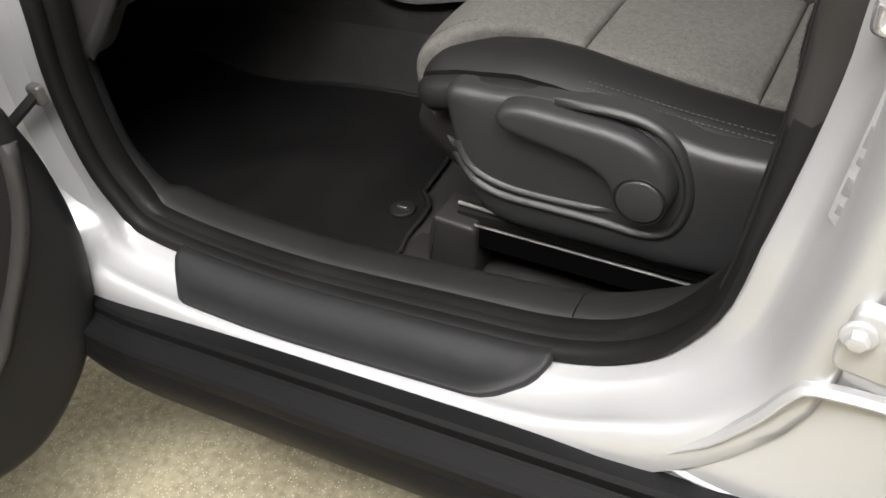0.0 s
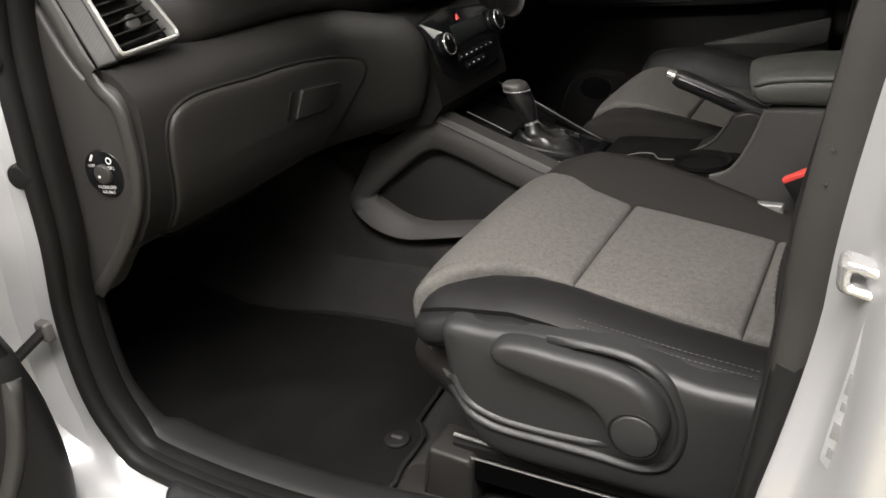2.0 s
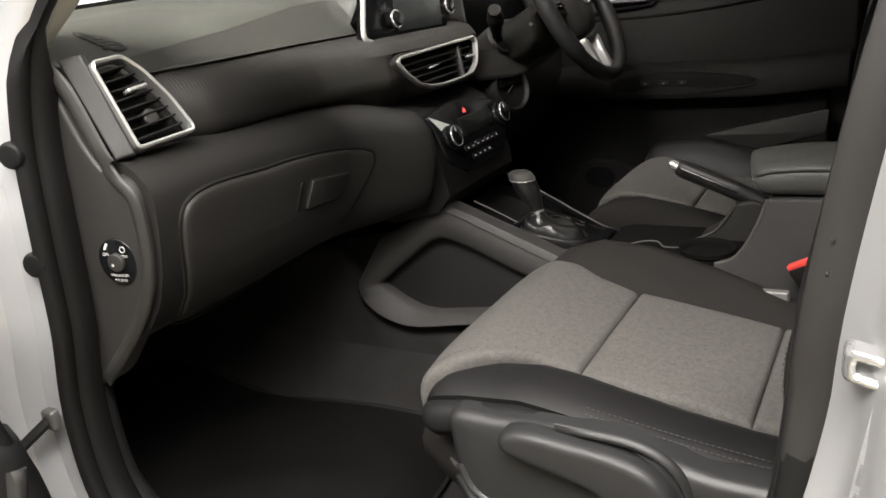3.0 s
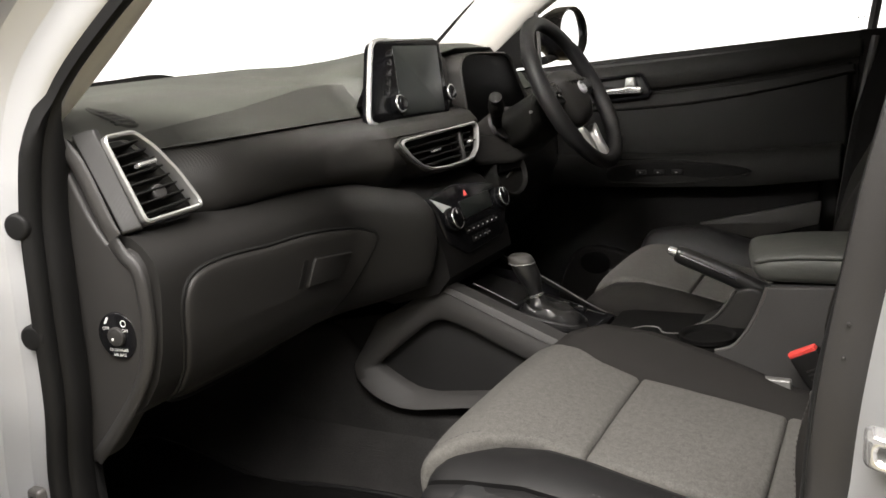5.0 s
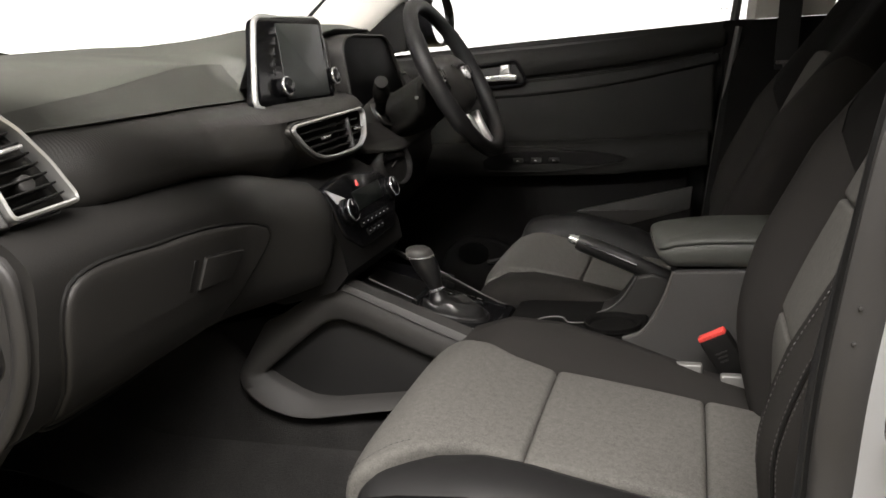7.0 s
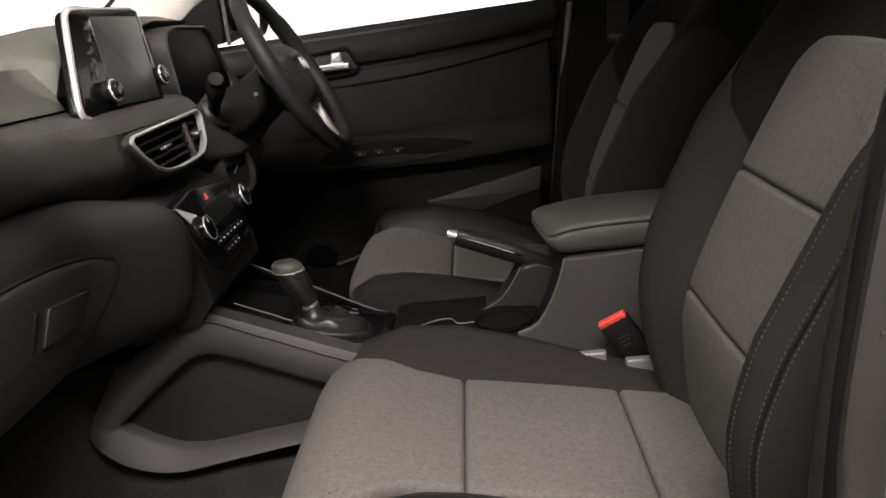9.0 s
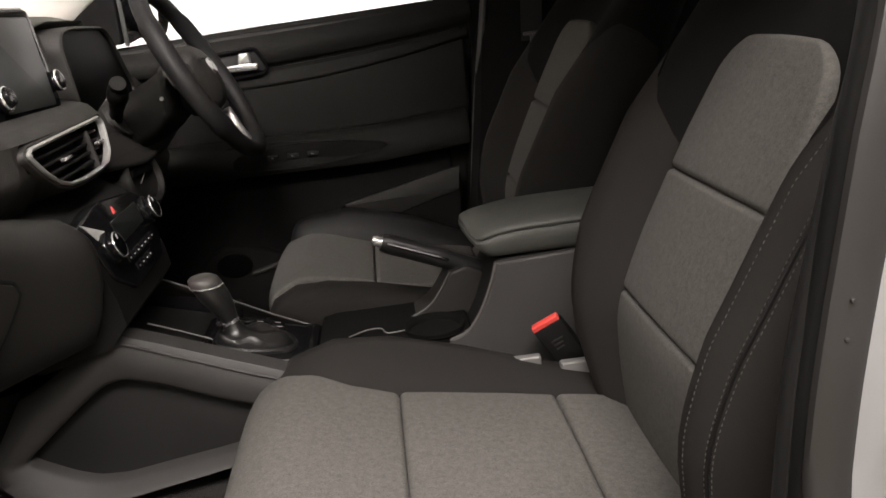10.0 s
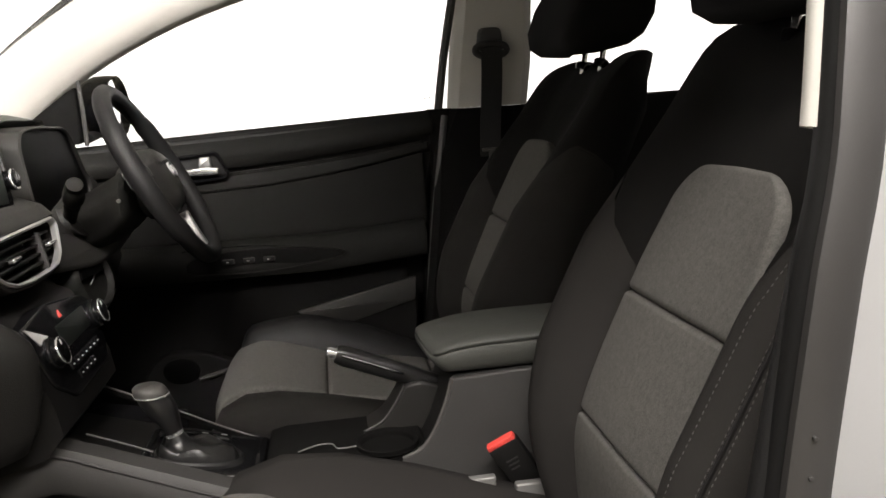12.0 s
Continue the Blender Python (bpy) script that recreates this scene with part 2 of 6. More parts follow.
def part(name, bm, material, parent, label=""):
    """Links a bmesh, drawn in world metres, as one mesh under a thing or a part."""
    base = BASE[parent.name]
    bmesh.ops.translate(bm, verts=bm.verts, vec=-base)
    me = bpy.data.meshes.new(name)
    bm.to_mesh(me)
    bm.free()
    me.materials.append(M[material])
    ob = new(name, me)
    ob.parent = parent
    BASE[ob.name] = base
    return tagged(ob, label)


def solo(name, bm, material, label, category, kind="", group=""):
    me = bpy.data.meshes.new(name)
    bm.to_mesh(me)
    bm.free()
    me.materials.append(M[material])
    ob = new(name, me)
    BASE[ob.name] = Vector((0, 0, 0))
    return tagged(ob, label, category, group, kind)


def build(verts, faces, smooth=True, angle=42):
    bm = bmesh.new()
    vs = [bm.verts.new(v) for v in verts]
    for f in faces:
        if len(set(f)) > 2:
            try:
                bm.faces.new([vs[i] for i in f])
            except ValueError:
                pass
    bmesh.ops.remove_doubles(bm, verts=bm.verts, dist=0.00005)
    bmesh.ops.recalc_face_normals(bm, faces=bm.faces)
    sharpen(bm, angle if smooth else 0)
    return bm


def sharpen(bm, angle):
    for f in bm.faces:
        f.smooth = True
    for e in bm.edges:
        e.smooth = not (len(e.link_faces) == 2 and e.calc_face_angle(0) > radians(angle))


def joined(*parts):
    out = bmesh.new()
    for bm in parts:
        me = bpy.data.meshes.new("tmp")
        bm.to_mesh(me)
        bm.free()
        out.from_mesh(me)
        bpy.data.meshes.remove(me)
    return out


def curve(pts, n, closed=False):
    """A smooth run of n points through the given ones, at even steps."""
    p = np.array(pts, float)
    k = len(p)
    q = []
    for i in range(k if closed else k - 1):
        a, b = (p[(i - 1) % k], p[(i + 2) % k]) if closed else (p[max(i - 1, 0)], p[min(i + 2, k - 1)])
        c, d = p[i], p[(i + 1) % k]
        for s in np.linspace(0, 1, 13)[:-1]:
            q.append(0.5 * (2 * c + (d - a) * s + (2 * a - 5 * c + 4 * d - b) * s * s + (3 * c - a - 3 * d + b) * s ** 3))
    q.append(p[0] if closed else p[-1])
    q = np.array(q)
    far = np.r_[0, np.cumsum(np.linalg.norm(np.diff(q, axis=0), axis=1))]
    at = np.linspace(0, far[-1], n + 1)[:-1] if closed else np.linspace(0, far[-1], n)
    return np.stack([np.interp(at, far, q[:, j]) for j in range(q.shape[1])], 1)


def rounded(pts, r, seg=5):
    """A polygon with its corners rounded by r."""
    p = np.array(pts, float)
    out = []
    for i in range(len(p)):
        a, c, b = p[i - 1], p[i], p[(i + 1) % len(p)]
        u, v = a - c, b - c
        k = min(r, 0.45 * np.linalg.norm(u), 0.45 * np.linalg.norm(v))
        u, v = c + u / np.linalg.norm(u) * k, c + v / np.linalg.norm(v) * k
        for s in np.linspace(0, 1, seg):
            out.append((1 - s) ** 2 * u + 2 * s * (1 - s) * c + s * s * v)
    return np.array(out)


def loft(rows, ring=True, close=False, caps=True, angle=42):
    """Quads between rows of points. ring: each row is a closed loop; close: the last row joins the first."""
    k, n = len(rows), len(rows[0])
    verts = [tuple(p) for r in rows for p in r]
    faces = []
    for i in range(k if close else k - 1):
        for j in range(n if ring else n - 1):
            a, b, c, d = i * n + j, i * n + (j + 1) % n, ((i + 1) % k) * n + (j + 1) % n, ((i + 1) % k) * n + j
            faces.append((a, b, c, d))
    if caps and ring and not close:
        faces.append(tuple(range(n))[::-1])
        faces.append(tuple((k - 1) * n + j for j in range(n)))
    return build(verts, faces, angle=angle)


def tube(path, r, seg=10, closed=False, squash=1.0):
    p = np.array(path, float)
    rows = []
    n = len(p)
    ref = np.array((0.0, 0.0, 1.0))
    for i in range(n):
        a, b = (p[i - 1], p[(i + 1) % n]) if closed else (p[max(i - 1, 0)], p[min(i + 1, n - 1)])
        t = (b - a) / (np.linalg.norm(b - a) + 1e-12)
        if abs(t @ ref) > 0.95:
            ref = np.array((0.0, 1.0, 0.0)) if abs(t[1]) < 0.9 else np.array((1.0, 0.0, 0.0))
        u = np.cross(t, ref)
        u /= np.linalg.norm(u)
        v = np.cross(u, t)
        ref = v
        rr = r[i] if hasattr(r, "__len__") else r
        rows.append([p[i] + rr * (math.cos(s) * u + squash * math.sin(s) * v) for s in np.linspace(0, 2 * math.pi, seg, endpoint=False)])
    return loft(rows, close=closed)


def inset(pts, d):
    """A closed outline (anticlockwise) moved inwards by d."""
    p = np.array(pts, float)
    t = np.roll(p, -1, 0) - np.roll(p, 1, 0)
    t /= np.linalg.norm(t, axis=1)[:, None] + 1e-12
    area = (p[:, 0] * np.roll(p[:, 1], -1) - p[:, 1] * np.roll(p[:, 0], -1)).sum()
    nrm = np.stack([-t[:, 1], t[:, 0]], 1) * (1 if area > 0 else -1)
    return p + nrm * d


def slab(outline, place, lo, hi, r=0.003, seg=3):
    """An outline in (a, b), from height lo to hi with a rounded upper edge; place(a, b, c) gives the world point."""
    rows = [[place(a, b, lo) for a, b in outline]]
    for s in np.linspace(0, math.pi / 2, seg + 1):
        q = inset(outline, r * (1 - math.cos(s)))
        rows.append([place(a, b, hi - math.copysign(r, hi - lo) * (1 - math.sin(s))) for a, b in q])
    return loft(rows)


def frame_ring(outer, inner, place, lo, hi, r=0.003):
    """A flat ring between two outlines of the same number of points, with rounded edges."""
    o2, i2 = inset(outer, r), inset(inner, -r)
    rows = [[place(*p, lo) for p in outer], [place(*p, hi - r) for p in outer], [place(*p, hi) for p in o2],
            [place(*p, hi) for p in i2], [place(*p, hi - r) for p in inner], [place(*p, lo) for p in inner]]
    return loft(rows, close=True)


def pad(fn, nu, nv, lu, lv, roll=0.012, sink=0.010, depth=0.02, sides=(1, 1, 1, 1)):
    """A stuffed panel: fn(u, v) is its face; the borders (u0, u1, v0, v1) roll down by sink over a width roll."""
    us, vs = soft_steps(nu, roll / lu), soft_steps(nv, roll / lv)
    face = np.array([[fn(u, v) for v in vs] for u in us], float)
    du, dv = np.gradient(face, axis=0), np.gradient(face, axis=1)
    nrm = np.cross(du, dv)
    nrm /= np.linalg.norm(nrm, axis=2, keepdims=True) + 1e-12
    drop = np.zeros((len(us), len(vs)))
    for i, u in enumerate(us):
        for j, v in enumerate(vs):
            gaps = [g for g, on in ((u * lu, sides[0]), ((1 - u) * lu, sides[1]), (v * lv, sides[2]), ((1 - v) * lv, sides[3])) if on]
            worst = 0
            for g in gaps:
                if g < roll:
                    worst += (1 - math.sqrt(max(0, 1 - (1 - g / roll) ** 2))) ** 1.0
            drop[i, j] = min(worst, 1.2)
    top = face - nrm * (drop * sink)[..., None]
    low = face - nrm * (sink + depth)
    a, b = len(us), len(vs)
    verts = [tuple(p) for p in top.reshape(-1, 3)] + [tuple(p) for p in low.reshape(-1, 3)]
    faces, k = [], a * b
    for i in range(a - 1):
        for j in range(b - 1):
            q = (i * b + j, i * b + j + 1, (i + 1) * b + j + 1, (i + 1) * b + j)
            faces += [q, tuple(k + x for x in q[::-1])]
    edge = [j for j in range(b)] + [i * b + b - 1 for i in range(1, a)] + [(a - 1) * b + j for j in range(b - 2, -1, -1)] + [i * b for i in range(a - 2, 0, -1)]
    for i in range(len(edge)):
        p, q = edge[i], edge[(i + 1) % len(edge)]
        faces.append((q, p, k + p, k + q))
    return build(verts, faces, angle=70)


def soft_steps(n, share):
    """Steps from 0 to 1, closer at both ends."""
    share = min(share, 0.45)
    ends = [share * s for s in (0, 0.06, 0.2, 0.45, 0.75)]
    return np.array(ends + list(np.linspace(share, 1 - share, n)) + [1 - e for e in ends[::-1]])


def block(x0, x1, y0, y1, z0, z1, r=0.004, axis="z"):
    """A box with rounded corners and a rounded face at its upper end along the axis."""
    if axis == "z":
        return slab(rounded([(x0, y0), (x1, y0), (x1, y1), (x0, y1)], r), lambda a, b, c: (a, b, c), z0, z1, r)
    if axis == "y":
        return slab(rounded([(x0, z0), (x1, z0), (x1, z1), (x0, z1)], r), lambda a, b, c: (a, c, b), y1, y0, r)
    return slab(rounded([(y0, z0), (y1, z0), (y1, z1), (y0, z1)], r), lambda a, b, c: (c, a, b), x0, x1, r)


def axes_at(centre, normal, up=(0, 0, 1)):
    """place(a, b, c): a to the side, b upwards, c along the normal."""
    n = Vector(normal).normalized()
    s = Vector(up).cross(n).normalized()
    u = n.cross(s)
    c0 = Vector(centre)
    return lambda a, b, c: tuple(c0 + s * a + u * b + n * c)


def circle(r, n=28, cx=0.0, cy=0.0, ry=None):
    return np.array([(cx + r * math.cos(s), cy + (ry or r) * math.sin(s)) for s in np.linspace(0, 2 * math.pi, n, endpoint=False)])


def dashes(path, length, gap, r):
    """Short raised threads along a path, for a seam."""
    p = curve(path, max(3, int(np.linalg.norm(np.diff(np.array(path), axis=0), axis=1).sum() / 0.002)))
    step, run = length + gap, 0
    far = np.r_[0, np.cumsum(np.linalg.norm(np.diff(p, axis=0), axis=1))]
    out = []
    while run + length < far[-1]:
        ends = [np.array([np.interp(s, far, p[:, j]) for j in range(3)]) for s in (run, run + length / 2, run + length)]
        out.append(tube(ends, [r * 0.6, r, r * 0.6], 5))
        run += step
    return joined(*out)


def bead(path, place, wide, high, taper=True):
    """A soft raised ridge along a flat path (a, b) on a surface."""
    p = np.array(path, float)
    t = np.gradient(p, axis=0)
    t /= np.linalg.norm(t, axis=1)[:, None]
    nrm = np.stack([-t[:, 1], t[:, 0]], 1)
    rows = []
    for i in range(len(p)):
        k = min(1, i / 3, (len(p) - 1 - i) / 3) if taper else 1
        rows.append([place(*(p[i] + nrm[i] * wide * a), high * (k * c if c > 0 else c)) for a, c in ((-1.0, -.6), (-1.0, .0), (-.7, .45), (-.3, .88), (0, 1), (.3, .88), (.7, .45), (1.0, .0), (1.0, -.6))])
    return loft(rows, angle=80)


# ---- ground ----
solo("ground", build([(-200, -200, 0), (200, -200, 0), (200, 200, 0), (-200, 200, 0)], [(0, 1, 2, 3)]), "concrete",
     "speckled beige concrete floor under the car", "floor", "structure")

# unseen walls and ceiling added to block and bounce light; the far half opens to the white backdrop
solo("wall_back", block(-6.0, 6.0, -4.7, -4.5, 0, 3.5, .01), "bounce_wall", "unseen plain wall added to block and bounce light", "wall", "structure")
solo("wall_front", block(-6.2, -6.0, -4.7, -0.2, 0, 3.5, .01), "bounce_wall", "unseen plain wall added to block and bounce light", "wall", "structure")
solo("wall_rear", block(6.0, 6.2, -4.7, -0.2, 0, 3.5, .01), "bounce_wall", "unseen plain wall added to block and bounce light", "wall", "structure")
solo("ceiling", block(-13.0, 13.0, -4.7, 13.0, 3.5, 3.6, .01), "bounce_wall", "unseen plain ceiling added to block and bounce light", "ceiling", "structure")


# added emissive walls: their glow stands in for the white beyond the windows
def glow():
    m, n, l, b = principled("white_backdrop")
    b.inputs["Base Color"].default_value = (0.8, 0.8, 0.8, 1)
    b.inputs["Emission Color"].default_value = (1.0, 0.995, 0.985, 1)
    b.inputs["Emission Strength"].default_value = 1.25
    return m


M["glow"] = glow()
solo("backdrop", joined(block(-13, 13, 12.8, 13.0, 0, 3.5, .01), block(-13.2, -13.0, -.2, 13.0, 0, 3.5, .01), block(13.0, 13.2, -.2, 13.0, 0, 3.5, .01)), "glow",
     "plain glowing white backdrop standing in for the bright surroundings", "backdrop", "structure")

# ---- the car's body ----
body = thing("car_body", (0, 0, 0.30), "silver car body shell with pale pillar trim and open front door", "car body")

LOOP = curve([(-.30, -.755, .470), (-.08, -.755, .452), (.18, -.755, .468), (.33, -.755, .484), (.424, -.755, .526), (.486, -.752, .604),
              (.508, -.750, .674), (.526, -.748, .79), (.538, -.745, .93), (.562, -.738, 1.08), (.587, -.725, 1.20), (.611, -.68, 1.40),
              (.55, -.655, 1.50), (.48, -.64, 1.545), (.30, -.64, 1.535), (.10, -.66, 1.475), (-.08, -.69, 1.375), (-.21, -.72, 1.28),
              (-.30, -.74, 1.19), (-.335, -.75, 1.08), (-.345, -.755, .95), (-.355, -.755, .82), (-.378, -.755, .70), (-.375, -.755, .58),
              (-.345, -.755, .51)], 150, True)


def around(bottom, pillar, front=None):
    """Sweeps a profile (outwards, sideways) round the door opening; the sill has its own profile."""
    n = len(LOOP)
    rows = []
    for i in range(n):
        t = LOOP[(i + 1) % n] - LOOP[i - 1]
        nx, nz = t[2], -t[0]
        k = math.hypot(nx, nz)
        nx, nz = nx / k, nz / k
        w = min(1, max(0, (-nz - 0.35) / 0.55))
        w = w * w * (3 - 2 * w)
        row = []
        s = min(1, max(0, (.25 - LOOP[i][0]) / .4)) if front else 0
        for (d0, y0), (d1, y1), (d2, y2) in zip(bottom, pillar, front or pillar):
            d1, y1 = d1 + s * (d2 - d1), y1 + s * (y2 - y1)
            d, y = w * d0 + (1 - w) * d1, w * y0 + (1 - w) * y1
            row.append((LOOP[i][0] + nx * d, LOOP[i][1] + y, LOOP[i][2] + nz * d))
        rows.append(row)
    return rows


SILL = [(-.006, .02), (.004, -.008), (.008, -.018), (.009, -.048), (.0115, -.055), (.0165, -.062), (.0180, -.088), (.0155, -.098), (.0125, -.104), (.0130, -.110), (.020, -.117), (.045, -.122), (.070, -.122), (.072, -.10), (.03, -.05)]
POST = [(.012, .012), (.018, .002), (.023, -.006), (.034, -.030), (.038, -.036), (.044, -.050), (.054, -.084), (.059, -.094), (.063, -.100), (.069, -.107), (.077, -.112), (.087, -.114), (.096, -.110), (.098, -.085), (.03, -.01)]
FORE = [(.0, .01), (.004, -.012), (.012, -.020), (.026, -.022), (.040, -.024), (.050, -.026), (.058, -.028), (.065, -.038), (.070, -.050), (.076, -.066), (.080, -.080), (.086, -.092), (.094, -.099), (.102, -.085), (.03, -.005)]
POST0 = [(.002, .0), (.003, -.036), (.010, -.044), (.028, -.047), (.033, -.050), (.040, -.058), (.056, -.090), (.062, -.099), (.066, -.104), (.071, -.109), (.078, -.112), (.088, -.114), (.096, -.110), (.098, -.085), (.03, -.01)]


def merged(low, high):
    """Two sweeps of the opening: the first near the sill, the second up the pillars."""
    out = []
    for p, a, b in zip(LOOP, low, high):
        w = max(0, min(1, (p[2] - .70) / .16))
        out.append([tuple(np.array(u) * (1 - w) + np.array(v) * w) for u, v in zip(a, b)])
    return out


part("door_frame", loft(merged(around(SILL, POST0, FORE), around(SILL, POST, FORE)), close=True, angle=62), "paint", body, "silver painted door frame and sill")
SEAL = [(.013, -.010), (.012, -.024), (.006, -.032), (-.004, -.031), (-.009, -.024), (-.010, -.014), (-.007, -.008), (-.011, -.004), (-.016, -.002),
        (-.018, .006), (-.016, .018), (-.010, .024), (.004, .02)]
SEAL2 = [(.022, .006), (.021, -.002), (.016, -.004), (-.004, -.003), (-.009, .000), (-.0100, .006), (-.006, .010), (-.009, .013), (-.011, .019),
         (-.010, .026), (-.006, .034), (.004, .036), (.018, .022)]
SEAL0 = [(.008, -.036), (.004, -.044), (-.002, -.046), (-.007, -.042), (-.009, -.034), (-.008, -.026), (-.004, -.021), (-.008, -.016), (-.010, -.006),
         (-.010, .012), (-.008, .026), (-.004, .034), (.006, .02)]
SEAL3 = [(.013, -.014), (.012, -.026), (.006, -.034), (-.003, -.033), (-.008, -.026), (-.008, -.016), (-.004, -.010), (-.008, -.006), (-.012, .0),
         (-.012, .010), (-.010, .022), (-.004, .030), (.006, .02)]


def shallow(rows, change):
    """Thins the seal and brings the trim outwards along the upper front pillar."""
    out = []
    for p, r in zip(LOOP, rows):
        w = max(0, min(1, (p[2] - 1.10) / .10)) * max(0, min(1, (.45 - p[0]) / .2))
        out.append([(x, p[1] + change(y - p[1], w), z) for x, y, z in r])
    return out


part("door_seal", loft(shallow(merged(around(SEAL, SEAL0, SEAL3), around(SEAL, SEAL2, SEAL3)), lambda d, w: max(min(d, .034 - .040 * w), -.05 + .036 * w)), close=True, angle=50), "rubber", body, "black rubber door seal")
# strip laid over the seal to paint it as lit up the rear pillar
LIP = [(.019, .004), (.0215, -.003), (.016, -.0055), (-.004, -.0046), (-.0095, -.001), (-.0102, .005)]
LIP0 = [(.0085, -.034), (.0055, -.0455), (-.002, -.0485), (-.0085, -.0435), (-.0107, -.034), (-.0095, -.026)]
lip_rows = [[(x, y + .010 * max(0, min(1, (.84 - LOOP[i][2]) / .18)), z) for x, y, z in r] for i, r in enumerate(merged(around(LIP0, LIP0), around(LIP, LIP))) if LOOP[i][0] > .44 and .62 < LOOP[i][2] < 1.48]
part("seal_lip", loft(lip_rows, angle=50), "lip", body, "lighter strip of the door seal, with its light in the colour")
TRIM = [(-.008, .014), (-.015, .020), (-.018, .032), (-.018, .056), (-.010, .074), (.010, .086), (.035, .088), (.03, .03)]
TRIM2 = [(.002, .022), (.000, .026), (-.001, .031), (.002, .042), (.010, .054), (.03, .062), (.06, .066), (.04, .02)]


def low_front(p):
    return p[2] <= LOOP[start][2] + .0001 and p[0] < 0.335


def low_rear(p):
    return p[2] < 1.19 and p[0] >= 0.335


n_loop = len(LOOP)
rows_all = [[(x - .014 * (1 - max(0, min(1, (z - .93) / .26))) * max(0, min(1, (x - .44) / .07)) * max(0, min(1, (z - .53) / .14)), y, z) for x, y, z in r] for r in shallow(around(TRIM, TRIM2), lambda d, w: d - .030 * w)]
start = min(range(n_loop), key=lambda i: abs(LOOP[i][0] + .335) + abs(LOOP[i][2] - 1.10))
order = [(start + i) % n_loop for i in range(n_loop)]
front_rows = [rows_all[i] for i in order if low_front(LOOP[i])]
rear_rows = [rows_all[i] for i in order if low_rear(LOOP[i])]
top_rows = [rows_all[i] for i in order if LOOP[i][2] >= 1.185 and (LOOP[i][0] > -.30 or LOOP[i][2] > 1.2)]
rear_rows = [[(x + .0015, y, z) for x, y, z in front_rows[-1]]] + rear_rows
part("sill_trim", loft(front_rows, angle=50), "silltrim", body, "dark grey plastic sill trim")
part("pillar_trim", loft(rear_rows, angle=50), "silltrim", body, "dark grey lower pillar trim")
part("pillar_trim", loft([[(x - .013 * (x > .5) * (z < 1.5), y, z) for x, y, z in r] for r in top_rows], angle=50), "beige", body, "pale upper pillar and roof trim")

# pressed outer panel of the middle pillar, behind the front door
edge_rows = [r[10] for i, r in enumerate(around(SILL, POST)) if LOOP[i][0] > 0.30 and LOOP[i][2] < 1.50]
edge_rows = sorted(edge_rows, key=lambda p: p[0] * 0.6 + p[2])
panel = []
for k, p in enumerate(edge_rows):
    s = k / (len(edge_rows) - 1)
    q = np.array((.69, p[1] - .004, max(.43, p[2] - .02)))
    p = np.array(p)
    panel.append([p + (0, .004, 0), p + (q - p) * 0.06 + (0, .008, 0), p + (q - p) * 0.3 + (0, .004, 0), p + (q - p) * 0.7 + (0, .0, 0), q, q + (0, .02, 0), p + (.01, .02, 0)])
part("pillar_panel", loft(panel, angle=40), "paint", body, "silver pressed pillar panel")
emb = curve([(.469, .488), (.480, .508), (.512, .538), (.546, .586), (.568, .626), (.586, .640), (.640, .643), (.672, .635), (.676, .50), (.60, .468), (.52, .466), (.482, .474)], 60, True)
part("pressed_bead", frame_ring(emb, inset(emb, .011), lambda a, b, c: (a, -.868 - c, b), -.006, .006, .0045), "paint", body, "silver pressed bead")
part("rear_door_edge", slab(rounded([(.682, .40), (1.55, .40), (1.60, 1.12), (.70, 1.10)], .05), lambda a, b, c: (a, -.86 - c, b), .0, .045, .02), "paint", body, "silver rear door skin")

# hinge of the rear door, with its bolts
hinge = part("hinge", slab(rounded([(.590, .672), (.690, .655), (.690, .715), (.600, .735)], .012), lambda a, b, c: (a, -.866 - c, b), -.004, .010, .004), "paint", body, "silver door hinge")
place = axes_at((.605, -.876, .711), (0, -1, 0))
part("bolt", joined(slab(circle(.0135, 24), place, 0, .004, .002), slab(circle(.0085, 6), place, .002, .012, .002)), "paint", hinge, "silver painted hinge bolt")
place = axes_at((.640, -.876, .702), (0, -1, 0))
part("bolt", joined(slab(circle(.0125, 24), place, 0, .004, .002), slab(circle(.008, 6), place, .002, .011, .002)), "paint", hinge, "silver painted hinge bolt")

# door striker, stickers on the pillar
so = rounded([(.562, .903), (.612, .903), (.612, .929), (.562, .929)], .008)
place = lambda a, b, c: (a, -.790 + (a - .56) * -.45 - c, b)
part("striker", frame_ring(so, rounded([(.571, .911), (.600, .911), (.600, .921), (.571, .921)], .004), place, -.006, .014, .003), "chrome", body, "bright door striker loop")
label_on = lambda a, b, c: (.563 + .80 * a + .22 * b - .6 * c, -.8125 - .60 * a - .8 * c, .752 + 1.45 * b)
sticker = part("sticker", slab(rounded([(0, .008), (.021, .0), (.021, .098), (0, .102)], .002), label_on, -.001, .0015, .0005), "label", body, "pale printed label on the pillar")
for z, w, h, x0 in ((.012, .012, .006, .005), (.024, .015, .010, .003), (.042, .008, .005, .004), (.052, .015, .012, .003), (.070, .010, .006, .006), (.082, .014, .010, .004)):
    part("print_bar", slab([(x0, z), (x0 + w, z), (x0 + w, z + h), (x0, z + h)], label_on, .0008, .0022, .0003), "labeldark", sticker)
for z, x in ((.990, .549), (.963, .546)):
    part("trim_clip", slab(circle(.0016, 10), axes_at((x, -.7495, z), (0, -1, 0)), -.002, .0008, .0004), "lip", body, "small pale clip")

